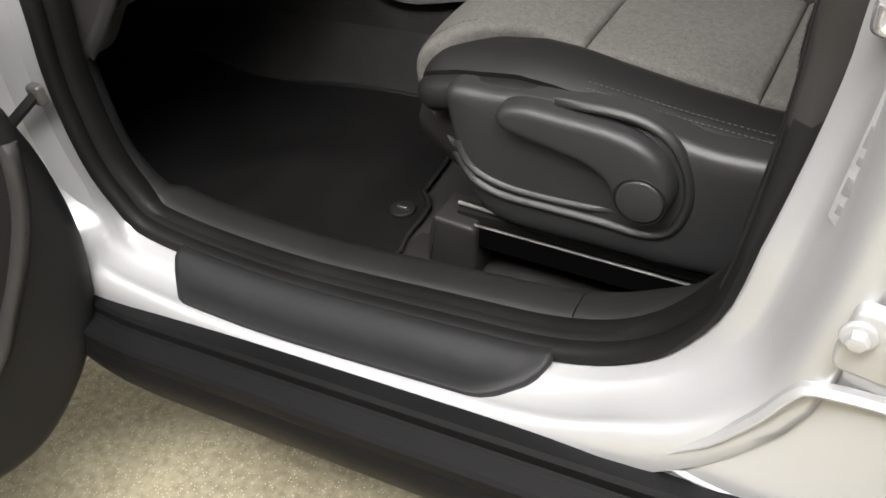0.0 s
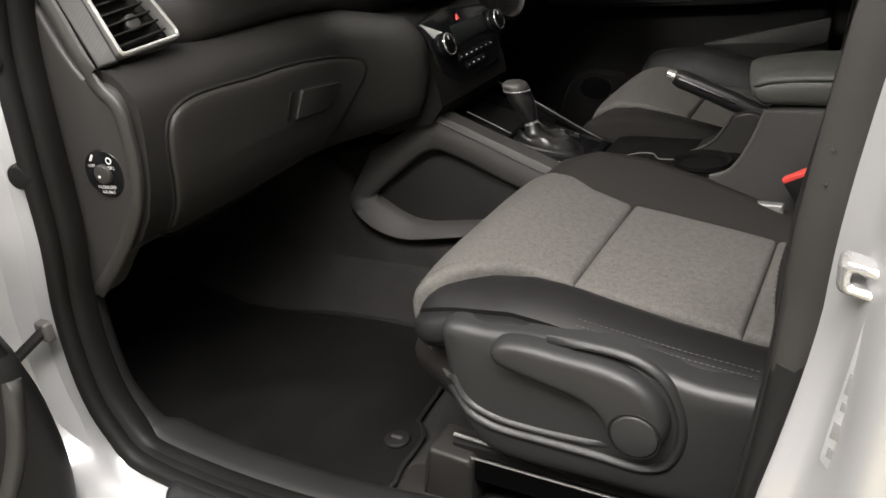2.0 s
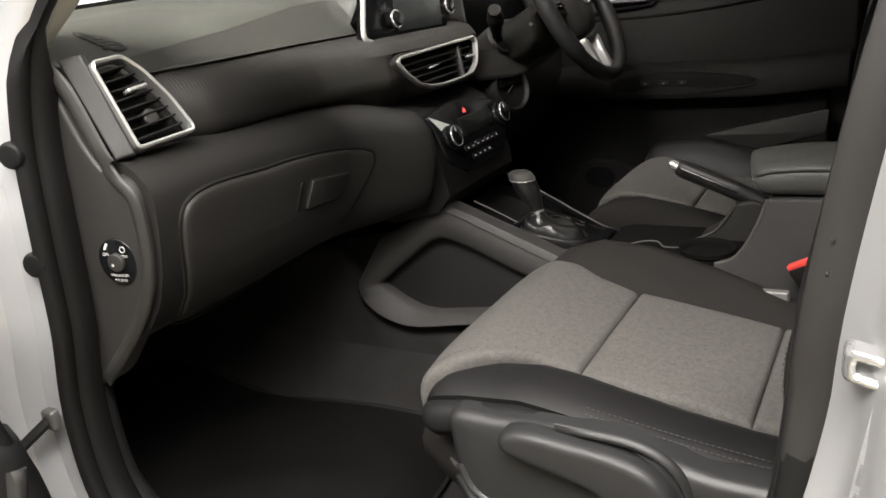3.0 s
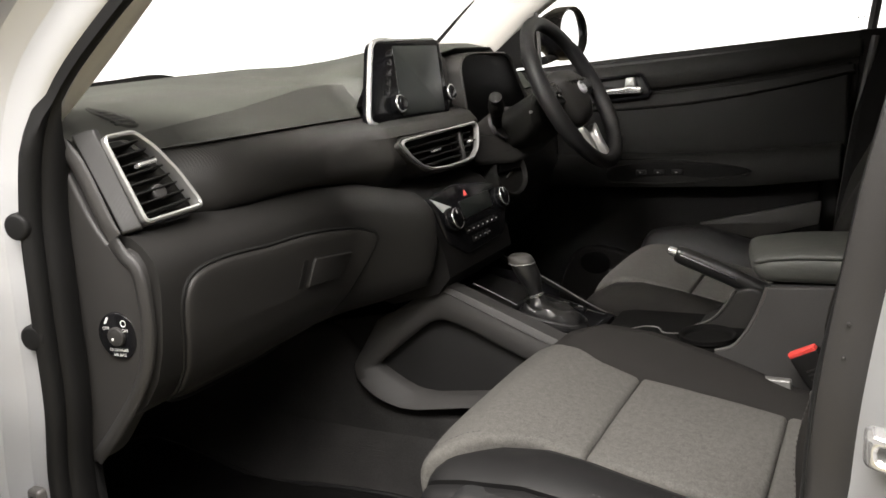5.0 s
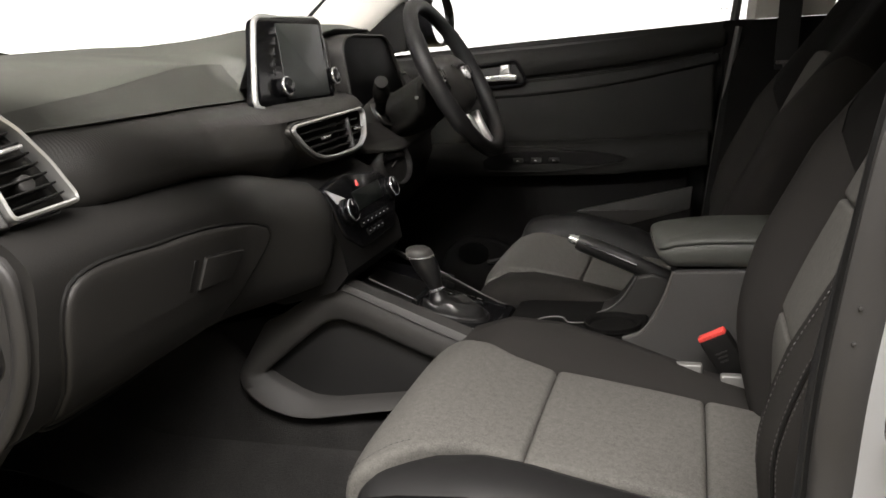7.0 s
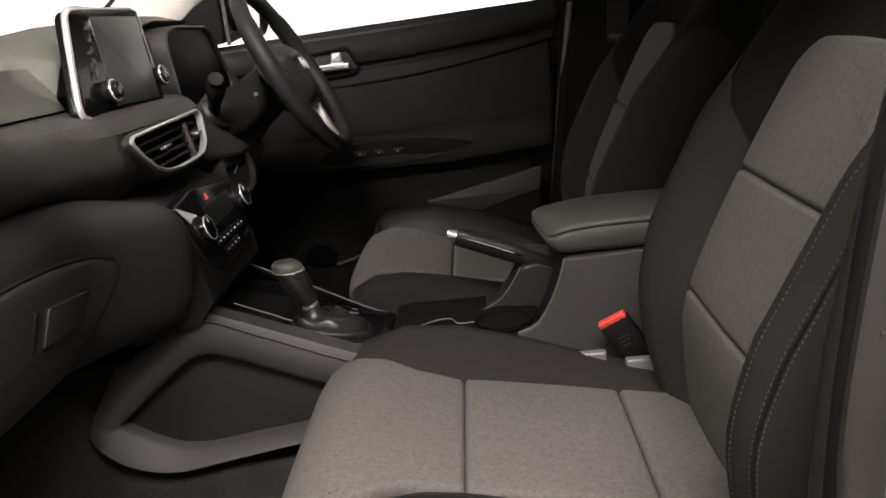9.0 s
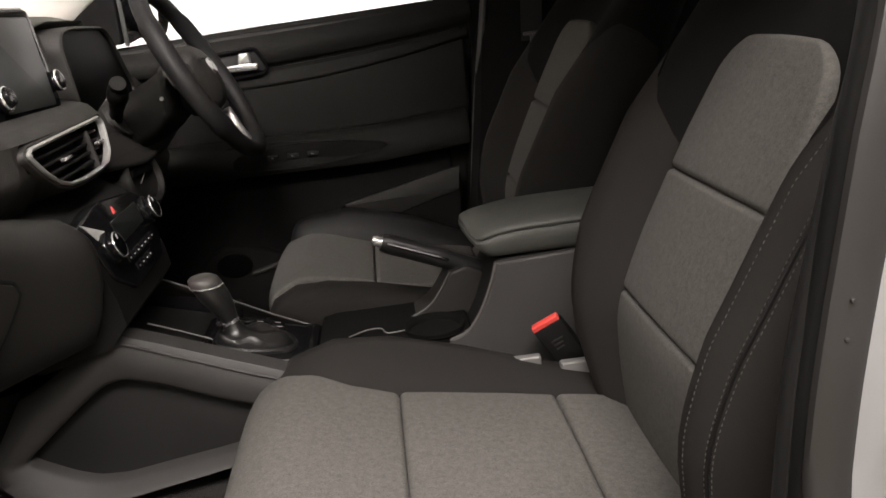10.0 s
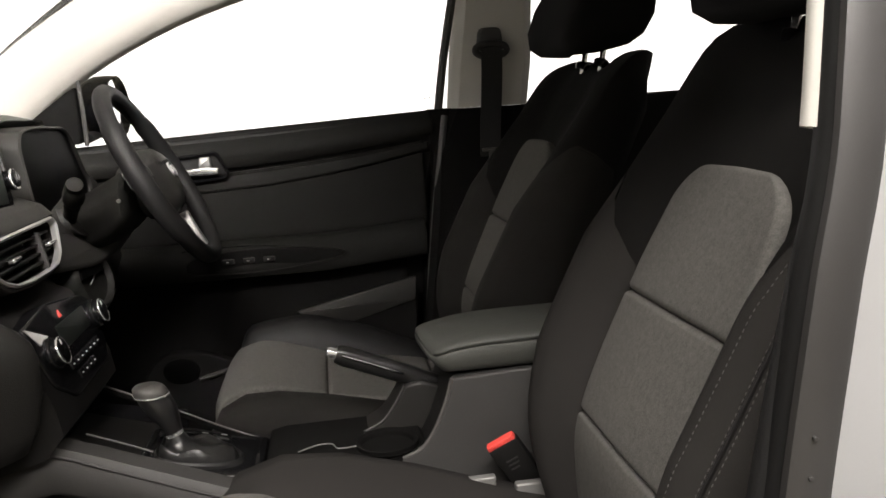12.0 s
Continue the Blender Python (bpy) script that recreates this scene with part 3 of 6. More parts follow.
# sill plate


def sill_z(x, y):
    """Height of the painted sill beside the door opening."""
    low = LOOP[LOOP[:, 2] < .60]
    low = low[np.argsort(low[:, 0])]
    z = float(np.interp(max(x, -.24), low[:, 0], low[:, 2]))
    d = float(np.interp(-.755 - y, [-p[1] for p in SILL[1:13]], [p[0] for p in SILL[1:13]]))
    return z - d


def on_sill(a, b, c):
    return (a, b, sill_z(a, b) + c + .003 + .007 * max(0, min(1, (b + .806) / .014)))


def shrink(outline, k):
    m = outline.mean(0)
    return m + (outline - m) * k


rows = []
for x in np.r_[-.2455, -.244, -.240, np.linspace(-.232, .318, 44), .322, .325, .3265]:
    y0 = float(np.interp(x, (-.246, -.236, -.196, -.18, .255, .272, .316, .3265), (-.790, -.812, -.851, -.8575, -.8575, -.852, -.815, -.795)))
    end = min(1, (x + .2456) / .004, (.3266 - x) / .004)
    edge = [(y0, -.004), (y0, .003 * end), (y0 + .003, .006 * end)] + [(y0 + .003 + (-.781 - y0) * k, .0065 * end) for k in (.25, .5, .62, .68, .74, .8, .9)] + [(-.778, .0055 * end), (-.776, .002), (-.776, -.004)]
    rows.append([on_sill(x, y, c) for y, c in edge])
part("sill_plate", loft(rows, angle=55), "plate", body, "black grained plastic sill plate")

# rocker cladding under the sill
ROCK = [(-.840, -.03), (-.872, .002), (-.894, .003), (-.899, -.002), (-.900, -.014), (-.904, -.018), (-.926, -.024), (-.931, -.029), (-.933, -.042), (-.932, -.046), (-.934, -.050),
        (-.937, -.058), (-.938, -.070), (-.932, -.098), (-.918, -.125), (-.89, -.140), (-.85, -.145)]
rows = []
for x in np.linspace(-.56, 1.3, 40):
    f = max(0, (-.24 - x) / .32) ** 1.5
    rows.append([(x, y + f * .05, .436 + .064 * x + z * (1 - .45 * f)) for y, z in ROCK])
part("rocker_cladding", loft(rows, angle=24), "clad", body, "black plastic rocker cladding")
part("floor_pan", block(-.9, 2.3, -.84, .86, .27, .36, .01), "dark", body, "dark underbody")
part("fender", loft([[(x, y, z) for y, z in ((-.80, .30), (-.885, .30), (-.89, .42), (-.88, .60), (-.87, .9), (-.80, 1.12), (-.78, .9))] for x in np.linspace(-1.0, -.455, 8)]), "paint", body, "silver front fender")

# rubber stops on the front pillar, and the check arm of the door
for x, y, z in ((-.349, -.778, 1.052), (-.360, -.778, .911)):
    place = axes_at((x, y, z), (.25, -1, 0))
    part("rubber_stop", slab(circle(.017, 24), place, -.02, .014, .005), "rubber", body, "round black rubber stop")

# ---- roof, far side, glass and closures ----
XF, YR = -.86, .745
part("roof", loft([[(x, y, 1.60 - .06 * (y / .66) ** 2 - .10 * max(0, (.45 - x) / .6) ** 2) for y in np.linspace(-.66, .66, 13)] +
                   [(x, y, 1.63 - .06 * (y / .66) ** 2 - .10 * max(0, (.45 - x) / .6) ** 2) for y in np.linspace(.66, -.66, 13)] for x in np.linspace(.16, 2.15, 14)]), "lining", body, "pale roof lining")


def beam(path, wide, thick, facing):
    """A pillar with a rounded section along a path."""
    p = curve(path, 16)
    f = np.array(facing, float)
    rows = []
    for i in range(len(p)):
        t = p[min(i + 1, len(p) - 1)] - p[max(i - 1, 0)]
        t /= np.linalg.norm(t)
        s = np.cross(t, f)
        s /= np.linalg.norm(s)
        q = np.cross(s, t)
        rows.append([p[i] + s * (wide / 2) * a + q * thick * b for a, b in ((-1, -.6), (-1, .2), (-.75, .75), (-.3, 1), (.3, 1), (.75, .75), (1, .2), (1, -.6))])
    return loft(rows, angle=60)


part("front_pillar", beam([(-.520, .735, 1.195), (-.318, .712, 1.352), (-.117, .687, 1.457), (.083, .662, 1.525), (.283, .648, 1.57)], .148, .030, (.35, -.9, -.3)), "beige", body, "pale front pillar trim")
part("windscreen_edge", tube(curve([(-.68, .725, 1.160), (-.542, .70, 1.267), (-.434, .69, 1.348), (-.25, .665, 1.475), (-.05, .635, 1.585)], 14), .007, 8), "rubber", body, "black windscreen edge")
part("front_pillar", beam([(-.45, -.725, 1.13), (-.30, -.700, 1.245), (-.10, -.675, 1.40), (.10, -.645, 1.495), (.30, -.635, 1.54)], .075, .028, (.35, .9, -.3)), "beige", body, "pale front pillar trim")
part("roof_rail", beam([(.20, .655, 1.535), (.9, .645, 1.555), (1.6, .64, 1.54), (2.1, .64, 1.50)], .07, .03, (0, -.8, -.6)), "beige", body, "pale roof rail trim")
part("roof_rail", beam([(.20, -.64, 1.545), (.9, -.645, 1.56), (1.6, -.64, 1.54), (2.1, -.64, 1.50)], .07, .03, (0, .8, -.6)), "beige", body, "pale roof rail trim")
part("middle_pillar", loft([[(x0 - .002, .80, z), (x0, y, z), (x0 + .012, y - .022, z), (x1 - .02, y - .022, z), (x1, y, z), (x1 + .002, .80, z)] for x0, x1, y, z in
                            ((.555, .735, .735, 1.20), (.565, .745, .72, 1.30), (.578, .745, .695, 1.42), (.585, .75, .665, 1.55))], angle=40), "beige", body, "pale middle pillar trim with belt anchor")
part("middle_pillar_base", loft([[(x0 - .002, .80, z), (x0, y, z), (x0 + .012, y - .020, z), (x1 - .02, y - .020, z), (x1, y, z), (x1 + .002, .80, z)] for x0, x1, y, z in
                            ((.43, .76, .66, .42), (.452, .75, .668, .70), (.487, .74, .672, .95), (.508, .738, .715, 1.10), (.553, .737, .737, 1.199))], angle=40), "flat_black", body, "black middle pillar base")
part("pillar_seal", block(.500, .575, .742, .80, 1.05, 1.2015, .004), "flat_black", body, "black seal between door and pillar")
part("pillar_edge", tube(curve([(.534, .715, 1.185), (.515, .700, 1.08), (.488, .690, .92), (.458, .682, .68)], 14), .008, 8), "greytrim", body, "grey edge of the middle pillar")
part("window_rail", tube(curve([(.525, .752, 1.20), (.545, .735, 1.33), (.57, .70, 1.47), (.58, .68, 1.55)], 10), .010, 8), "greytrim", body, "dark window channel")
part("rear_side", slab(rounded([(.76, .35), (2.2, .35), (2.2, 1.22), (.735, 1.205)], .03), lambda a, b, c: (a, .80 - c, b), .0, .05, .015), "dark", body, "dark rear door trim")
part("rear_side", slab(rounded([(.62, .45), (2.2, .35), (2.2, 1.18), (.62, 1.15)], .03), lambda a, b, c: (a, -.80 + c, b), -.02, .05, .015), "dark", body, "dark rear door trim")
part("rear_pillar", block(1.80, 2.0, .60, .78, 1.15, 1.56, .02), "beige", body, "pale rear pillar trim")
part("rear_pillar", block(1.80, 2.0, -.78, -.60, 1.15, 1.56, .02), "beige", body, "pale rear pillar trim")
part("far_side", block(-.98, 2.2, .815, .85, .28, 1.15, .01, "y"), "dark", body, "dark outer side wall")
part("kick_panel", block(-.97, -.40, -.745, -.70, .33, 1.10, .02, "y"), "hard", body, "dark kick panel")
part("tail_panel", block(2.15, 2.22, -.80, .80, .30, 1.14, .02), "dark", body, "dark tail panel")
part("bulkhead", block(-1.02, -.96, -.84, .84, .30, 1.12, .02), "dark", body, "dark bulkhead")
part("cowl", loft([[(-1.02, y, 1.06), (-.98, y, 1.135 - .03 * (y / .7) ** 2), (-.80, y, 1.155 - .02 * (y / .7) ** 2), (-.78, y, 1.08)] for y in np.linspace(-.80, .80, 13)]), "dark", body, "black windscreen cowl")


def pane(name, corners, label):
    """A window pane, 4 mm thick."""
    c = [Vector(p) for p in corners]
    n = (c[1] - c[0]).cross(c[2] - c[0]).normalized() * .004
    ob = part(name, loft([[tuple(p) for p in c], [tuple(p + n) for p in c]], angle=20), "glass", body, label)
    ob.visible_shadow = False
    return ob


pane("windscreen", [(-.97, -.78, 1.145), (-.97, .95, 1.145), (.18, .90, 1.60), (.18, -.72, 1.60)], "clear windscreen")
side = pane("side_window", [(-.40, .775, 1.17), (.53, .775, 1.195), (.58, .70, 1.55), (.20, .70, 1.55)], "clear driver side window")
for dx in (0, .012):
    part("window_mark", slab(circle(.0022, 8), lambda a, b, c: (.497 + dx + a, .766 - c, 1.228 + b), 0, .001, .0003), "dark", side)
pane("side_window", [(.75, .785, 1.20), (1.80, .785, 1.20), (1.80, .69, 1.55), (.77, .69, 1.55)], "clear rear side window")

# ---- far front door, closed ----
fdoor = thing("driver_door", (.10, .75, .40), "closed black door panel with chrome handle and armrest", "car door")


def far(y):
    return lambda a, b, c: (a, y - c, b)


def belt(x):
    return 1.1815 + .042 * x


def line(x):
    return 1.0915 + .035 * x + .12 * x * x


X0, X1 = -.44, .515
part("shell", slab(rounded([(-.46, .42), (.45, .42), (.475, .95), (.53, 1.19), (-.46, 1.155)], .02), far(.80), -.03, .05, .01), "dark", fdoor, "black door inner panel")


def fxr(z):
    """Rear end of the door at a height."""
    return .435 + (z - .70) * .165


def upper(u, v):
    x = X0 + (fxr(1.15) - X0) * u
    z = line(x) + (belt(x) - line(x)) * v
    return (x, .738 + .012 * v - .018 * math.sin(math.pi * min(1, v * 1.15)) + .012 * v, z)


part("upper_panel", pad(upper, 24, 10, .95, .1, .008, .010, .012), "door", fdoor, "black soft upper door panel")


def middle(u, v):
    x = X0 + (fxr(1.0) - X0) * u
    lo, hi = .925 + .02 * max(0, x - .25), line(x) - .004
    return (x, .722 + .014 * v - .004 * math.sin(math.pi * v), lo + (hi - lo) * v)


part("middle_panel", pad(middle, 24, 10, .95, .14, .010, .010, .012), "door", fdoor, "black vinyl door insert")


def strip(u, v):
    x = X0 + (fxr(1.06) - X0) * u
    lo = line(x) - .004 - .020 - .020 * max(0, math.sin(math.pi * min(1, (x + .44) / .95)))
    return (x, .7225 + .010 * v, lo + (line(x) - .008 - lo) * v)


part("trim_strip", pad(strip, 24, 5, .95, .03, .006, .007, .012), "door", fdoor, "dark door trim strip")


def rest(u, v):
    """Armrest: rises gently to the rear, with a rounded nose."""
    x = -.30 + (fxr(.93) + .30) * u
    top = .928 + .015 * max(0, (x - .25) / .2)
    s = v * math.pi * .62
    deep = .060 + .012 * math.sin(math.pi * u)
    return (x, .735 - deep * math.sin(s) ** .8, top - .055 + .062 * math.cos(s) ** 1 * (1 if s < 1.57 else .9))


part("armrest", pad(lambda u, v: rest(u, 1 - v), 26, 12, .75, .12, .006, .006, .012), "door", fdoor, "black door armrest")
cup = part("pull_cup", slab(curve([(-.06, .905), (.05, .918), (.20, .912), (.275, .900), (.25, .884), (.10, .872), (-.06, .872)], 40, True), far(.668), -.004, .004, .003), "flat_black", fdoor, "dark pull cup")
part("pull_trim", tube([(x, .662, z) for x, z in curve([(-.08, .925), (.06, .928), (.19, .916), (.282, .897), (.24, .880), (.10, .866), (-.06, .868)], 50)], .002, 8), "door", fdoor)
for x in (.005, .05, .095):
    part("window_switch", slab(rounded([(x, .888), (x + .026, .888), (x + .026, .900), (x, .900)], .003), far(.664), -.002, .005, .002), "dark", fdoor, "black window switch")
    part("switch_mark", slab([(x + .009, .893), (x + .016, .893), (x + .0125, .8945), (x + .009, .8945)], far(.659), -.001, .0008, .0002), "white", fdoor)


def lower(u, v):
    x = -.42 + (fxr(.65) + .42) * u
    return (x, .715 + .02 * v - .02 * (1 - v) - .03 * math.sin(math.pi * v), .44 + .44 * v)


# shadow below the armrest comes from the darkened colour of this panel
part("lower_panel", pad(lower, 16, 12, .85, .44, .02, .012, .012), "flat_black", fdoor, "black lower door panel")
pk = rounded([(.160, .768), (.437, .826), (.430, .772), (.288, .734), (.180, .754)], .006)
pocket = part("map_pocket", slab(rounded([(.11, .70), (.160, .762), (.437, .820), (.430, .60), (.10, .60)], .015), far(.666), -.03, .012, .006), "flat_black", fdoor, "black door pocket")
part("pocket_flap", slab(pk, far(.652), -.006, .002, .002), "dash", pocket, "grey upper face of the door pocket")
bot = part("bottle_pocket", slab(curve([(-.22, .46), (-.20, .62), (-.15, .690), (-.06, .690), (.02, .664), (.10, .690), (.10, .50), (.0, .44)], 48, True), far(.672), -.03, .010, .008), "flat_black", fdoor, "black bottle pocket of the door")
# a thin black disc paints the shade inside the bottle hole
part("bottle_hole", slab(circle(.041, 32, -.110, .654, .030), far(.660), -.004, .002, .001), "void", bot, "flat black disc for the shaded opening of the bottle pocket")
part("pocket_rim", tube([(x, .660, z) for x, z in curve([(-.072, .630), (-.03, .640), (.02, .655), (.10, .690)], 16)], .006, 8), "dash", bot)
# handle
hb = rounded([(-.14, 1.062), (.028, 1.075), (.036, 1.092), (.012, 1.140), (-.15, 1.128)], .012)
part("handle_bezel", frame_ring(hb, inset(hb, .008), far(.722), -.006, .006, .003), "gloss", fdoor, "gloss black handle bezel")
part("handle_recess", slab(inset(hb, .008), far(.728), -.006, .002, .001), "dark", fdoor)
part("door_handle", slab(rounded([(-.10, 1.088), (.012, 1.088), (.014, 1.103), (-.01, 1.106), (-.10, 1.100)], .005), far(.712), -.004, .010, .004), "chrome", fdoor, "chrome inner door handle")
part("lock_tab", slab(rounded([(-.030, 1.104), (-.002, 1.104), (-.004, 1.128), (-.026, 1.128)], .004), far(.712), -.004, .010, .004), "satin", fdoor, "silver lock tab")
part("mirror_sail", slab(rounded([(-.42, 1.165), (-.280, 1.175), (-.276, 1.300), (-.291, 1.305), (-.42, 1.205)], .008), far(.745), -.02, .012, .004), "flat_black", fdoor, "black mirror corner cover")
part("window_post", tube([(-.271, .748, 1.17), (-.267, .735, 1.25), (-.266, .715, 1.36)], .005, 8), "greytrim", fdoor, "grey window channel")

# door mirror outside
mir = thing("door_mirror", (-.27, .94, 1.24), "dark door mirror outside the driver window", "mirror")
part("housing", loft([[(-.235 - d, .925 + w * k * math.cos(s) * .5, 1.255 + h * k * math.sin(s) * .5) for s in np.linspace(0, 6.2832, 24, endpoint=False)] for d, k, w, h in
                      ((.012, .84, .235, .15), (.0, .90, .235, .15), (-.004, .98, .235, .15), (.01, 1.0, .235, .15), (.04, 1.0, .235, .15), (.07, .85, .235, .15), (.10, .5, .235, .15), (.108, .1, .235, .15))], angle=60), "gloss", mir, "dark mirror housing")
part("mirror_glass", slab(circle(.100, 30, ry=.064), lambda a, b, c: (-.243 + c, .925 + a, 1.255 + b), -.003, .002, .001), "mirror", mir, "mirror glass")
part("mirror_arm", tube([(-.28, .79, 1.185), (-.28, .85, 1.19), (-.27, .90, 1.20)], .016, 10, squash=.7), "dark", mir)
# far seat belt
sb = thing("seat_belt", (.64, .70, 1.10), "black seat belt hanging on the middle pillar", "seat belt")
part("webbing", loft([[(x - .024, y, z), (x + .024, y, z), (x + .024, y - .003, z), (x - .024, y - .003, z)] for x, y, z in curve([(.642, .662, 1.33), (.640, .668, 1.25), (.636, .688, 1.16), (.632, .695, 1.04), (.625, .69, .80), (.62, .69, .50)], 16)]), "belt", sb, "black webbing")
part("guide", tube([(.642 + .036 * math.cos(s), .668, 1.325 + .015 * math.sin(s)) for s in np.linspace(0, 6.2832, 20, endpoint=False)], .008, 8, closed=True), "hard", sb, "black belt guide")
part("guide_cover", slab(rounded([(.612, 1.325), (.672, 1.325), (.668, 1.375), (.616, 1.375)], .014), far(.685), -.01, .018, .008), "greytrim", sb, "grey guide cover")
part("tongue", joined(block(.612, .652, .672, .680, 1.098, 1.106, .003, "y"), block(.627, .639, .673, .679, 1.078, 1.100, .002, "y")), "capdark", sb, "metal belt tongue")

# ---- cabin floor and mat ----
FL = .385


def floor_z(x, y):
    toe = max(0, (-.50 - x))
    tun = 0
    d = abs(y + .02)
    if d < .26:
        s = max(0, min(1, (.26 - d) / .13))
        tun = .16 * s * s * (3 - 2 * s)
    side = max(0, (abs(y) - .64) / .07)
    return FL + .75 * toe ** 1.25 + tun + .05 * min(1, side) ** 2


xs, ys = np.linspace(-.96, 2.15, 70), np.linspace(-.74, .74, 56)
rows = [[(x, y, floor_z(x, y)) for y in ys] + [(x, ys[-1], .34), (x, ys[0], .34)] for x in xs]
part("carpet", loft(rows, angle=80), "carpet2", body, "dark grey cabin carpet")

mat = thing("floor_mat", (-.30, -.42, FL), "black carpet floor mat in the footwell", "floor mat")
MO = curve([(-.02, -.635), (-.25, -.650), (-.42, -.640), (-.60, -.60), (-.72, -.50), (-.74, -.36), (-.69, -.30), (-.58, -.262), (-.40, -.245), (-.20, -.240), (-.07, -.25),
            (-.055, -.33), (-.045, -.43), (-.040, -.462), (-.015, -.485), (-.01, -.56)], 90, True)
rows = [[(a, b, floor_z(a, b) - .004) for a, b in MO]]
for d, h in ((0, .008), (.002, .0115), (.006, .0125), (.010, .011)):
    rows.append([(a, b, floor_z(a, b) + h) for a, b in inset(MO, d)])
for k in (.92, .84, .76, .68, .6, .5, .4, .3, .2, .1, .01):
    rows.append([(a, b, floor_z(a, b) + .011) for a, b in shrink(inset(MO, .010), k)])
part("carpet_pad", loft(rows, angle=70), "mat", mat, "black tufted mat")
part("piping", tube([(a, b, floor_z(a, b) + .009) for a, b in MO], .0045, 6, closed=True), "vinyl", mat, "black mat piping")
clip = part("mat_clip", slab(circle(.021, 24), lambda a, b, c: (-.046 + a, -.516 + b, FL + .012 + c), 0, .006, .003), "dark", mat, "round plastic mat clip")
part("clip_slot", slab(rounded([(-.010, -.003), (.010, -.003), (.010, .003), (-.010, .003)], .002), lambda a, b, c: (-.046 + a, -.516 + b, FL + .018 + c), -.001, .003, .001), "steel", clip)

# ---- centre console ----
con = thing("center_console", (.15, -.02, FL + .02), "black and grey plastic center console with shifter", "console")
YP = -.150


def on_side(a, b, c):
    """The passenger side wall of the console, which leans in towards its top."""
    return (a, YP - .02 * (.75 - b) / .2 - c, b)


CORE = [(-.46, .68), (-.40, .72), (-.148, .772), (.06, .712), (.20, .694), (.236, .652), (.34, .650), (.36, .652), (.36, .50), (.36, .40), (-.46, .44)]
rows = [[(x, y, z) for x, z in CORE] for y in (-.135, -.10, 0.0, .06, .095)]
part("console_body", loft(rows, angle=25), "dark", con, "dark console body")
side_out = curve([(-.322, .642), (-.316, .680), (-.283, .731), (-.229, .761), (-.185, .788), (-.148, .812), (-.130, .816), (-.106, .810), (-.064, .793), (-.011, .772), (.041, .751), (.08, .737), (.17, .708), (.26, .690), (.26, .655), (.10, .632), (-.014, .612), (-.10, .598), (-.176, .585), (-.212, .583), (-.266, .596), (-.306, .622)], 80, True)
side_in = rounded([(-.278, .652), (-.196, .717), (-.155, .746), (-.127, .753), (-.075, .736), (.012, .701), (.12, .660), (.125, .650), (-.012, .627), (-.09, .617), (-.15, .609), (-.19, .611), (-.219, .621), (-.25, .637)], .010, 6)
# both outlines start near the front corner and run the same way round


def matched(outer, like):
    """The outline resampled so that its points face those of another round their common middle."""
    c = like.mean(0)
    far_o = outer - c
    ang = np.unwrap(np.arctan2(far_o[:, 1], far_o[:, 0]))
    out = []
    for p in like:
        a = math.atan2(p[1] - c[1], p[0] - c[0])
        k = np.argmin(np.abs(np.angle(np.exp(1j * (ang - a)))))
        out.append(outer[k])
    return np.array(out)


so2 = matched(curve(side_out, 600, True), side_in)
ledge = [max(0, min(1, (.665 - p[1]) / .05)) for p in so2]
rows = [[on_side(*p, -.03) for p in so2], [on_side(*p, .005 + .018 * w) for p, w in zip(so2, ledge)], [on_side(*(p + (q - p) * .14), .0095 + .020 * w) for p, q, w in zip(so2, side_in, ledge)],
        [on_side(*(p + (q - p) * .45), .0128 + .012 * w) for p, q, w in zip(so2, side_in, ledge)], [on_side(*(p + (q - p) * .88), .0105 - .002 * w) for p, q, w in zip(so2, side_in, ledge)],
        [on_side(*q, .004) for q in side_in], [on_side(*q, -.028) for q in side_in]]
part("side_frame", loft(rows, close=True, angle=50), "console", con, "grey plastic surround of the side pocket")
part("side_pocket", slab(inset(side_in, -.004), lambda a, b, c: on_side(a, b, c), -.040, -.016, .002), "silltrim", con, "black lining of the side pocket")
part("tunnel_cover", slab(curve([(-.80, .44), (-.62, .60), (-.50, .70), (-.38, .72), (-.32, .66), (-.22, .59), (-.09, .585), (.20, .58), (.28, .52), (.28, .44), (-.10, .43), (-.36, .42), (-.60, .42), (-.74, .43)], 60, True), on_side, -.05, .006, .02), "carpet2", con, "dark carpeted tunnel side")
far_rail = curve([(-.143, .110, .817), (-.03, .092, .770), (.068, .080, .724), (.150, .060, .697)], 20)
part("rail", tube(far_rail + (0, .004, -.006), .005, 8, squash=1.2), "flat_black", con, "dark console rail")
part("rail_trim", tube(far_rail, .0015, 6), "capdark", con, "thin silver trim line")
part("tray_trim", tube(curve([(-.103, -.075, .800), (-.060, -.075, .782), (-.018, -.075, .763)], 8), .0015, 6), "capdark", con, "thin silver trim line")
part("frame_bead", tube([on_side(a, b, .0125) for a, b in curve([(-.150, .800), (-.130, .805), (-.106, .800), (-.064, .783), (-.011, .762), (.041, .741), (.08, .727)], 24)], .0016, 6), "console", con)
# open tray under the heater panel
part("tray", loft([[(x, -.118, z + .004), (x, -.108, z - .05), (x, .085, z - .05), (x, .098, z + .004), (x, .085, z - .056), (x, -.108, z - .056)] for x, z in ((-.24, .80), (-.10, .775), (.0, .755))]), "gloss", con, "gloss black tray")
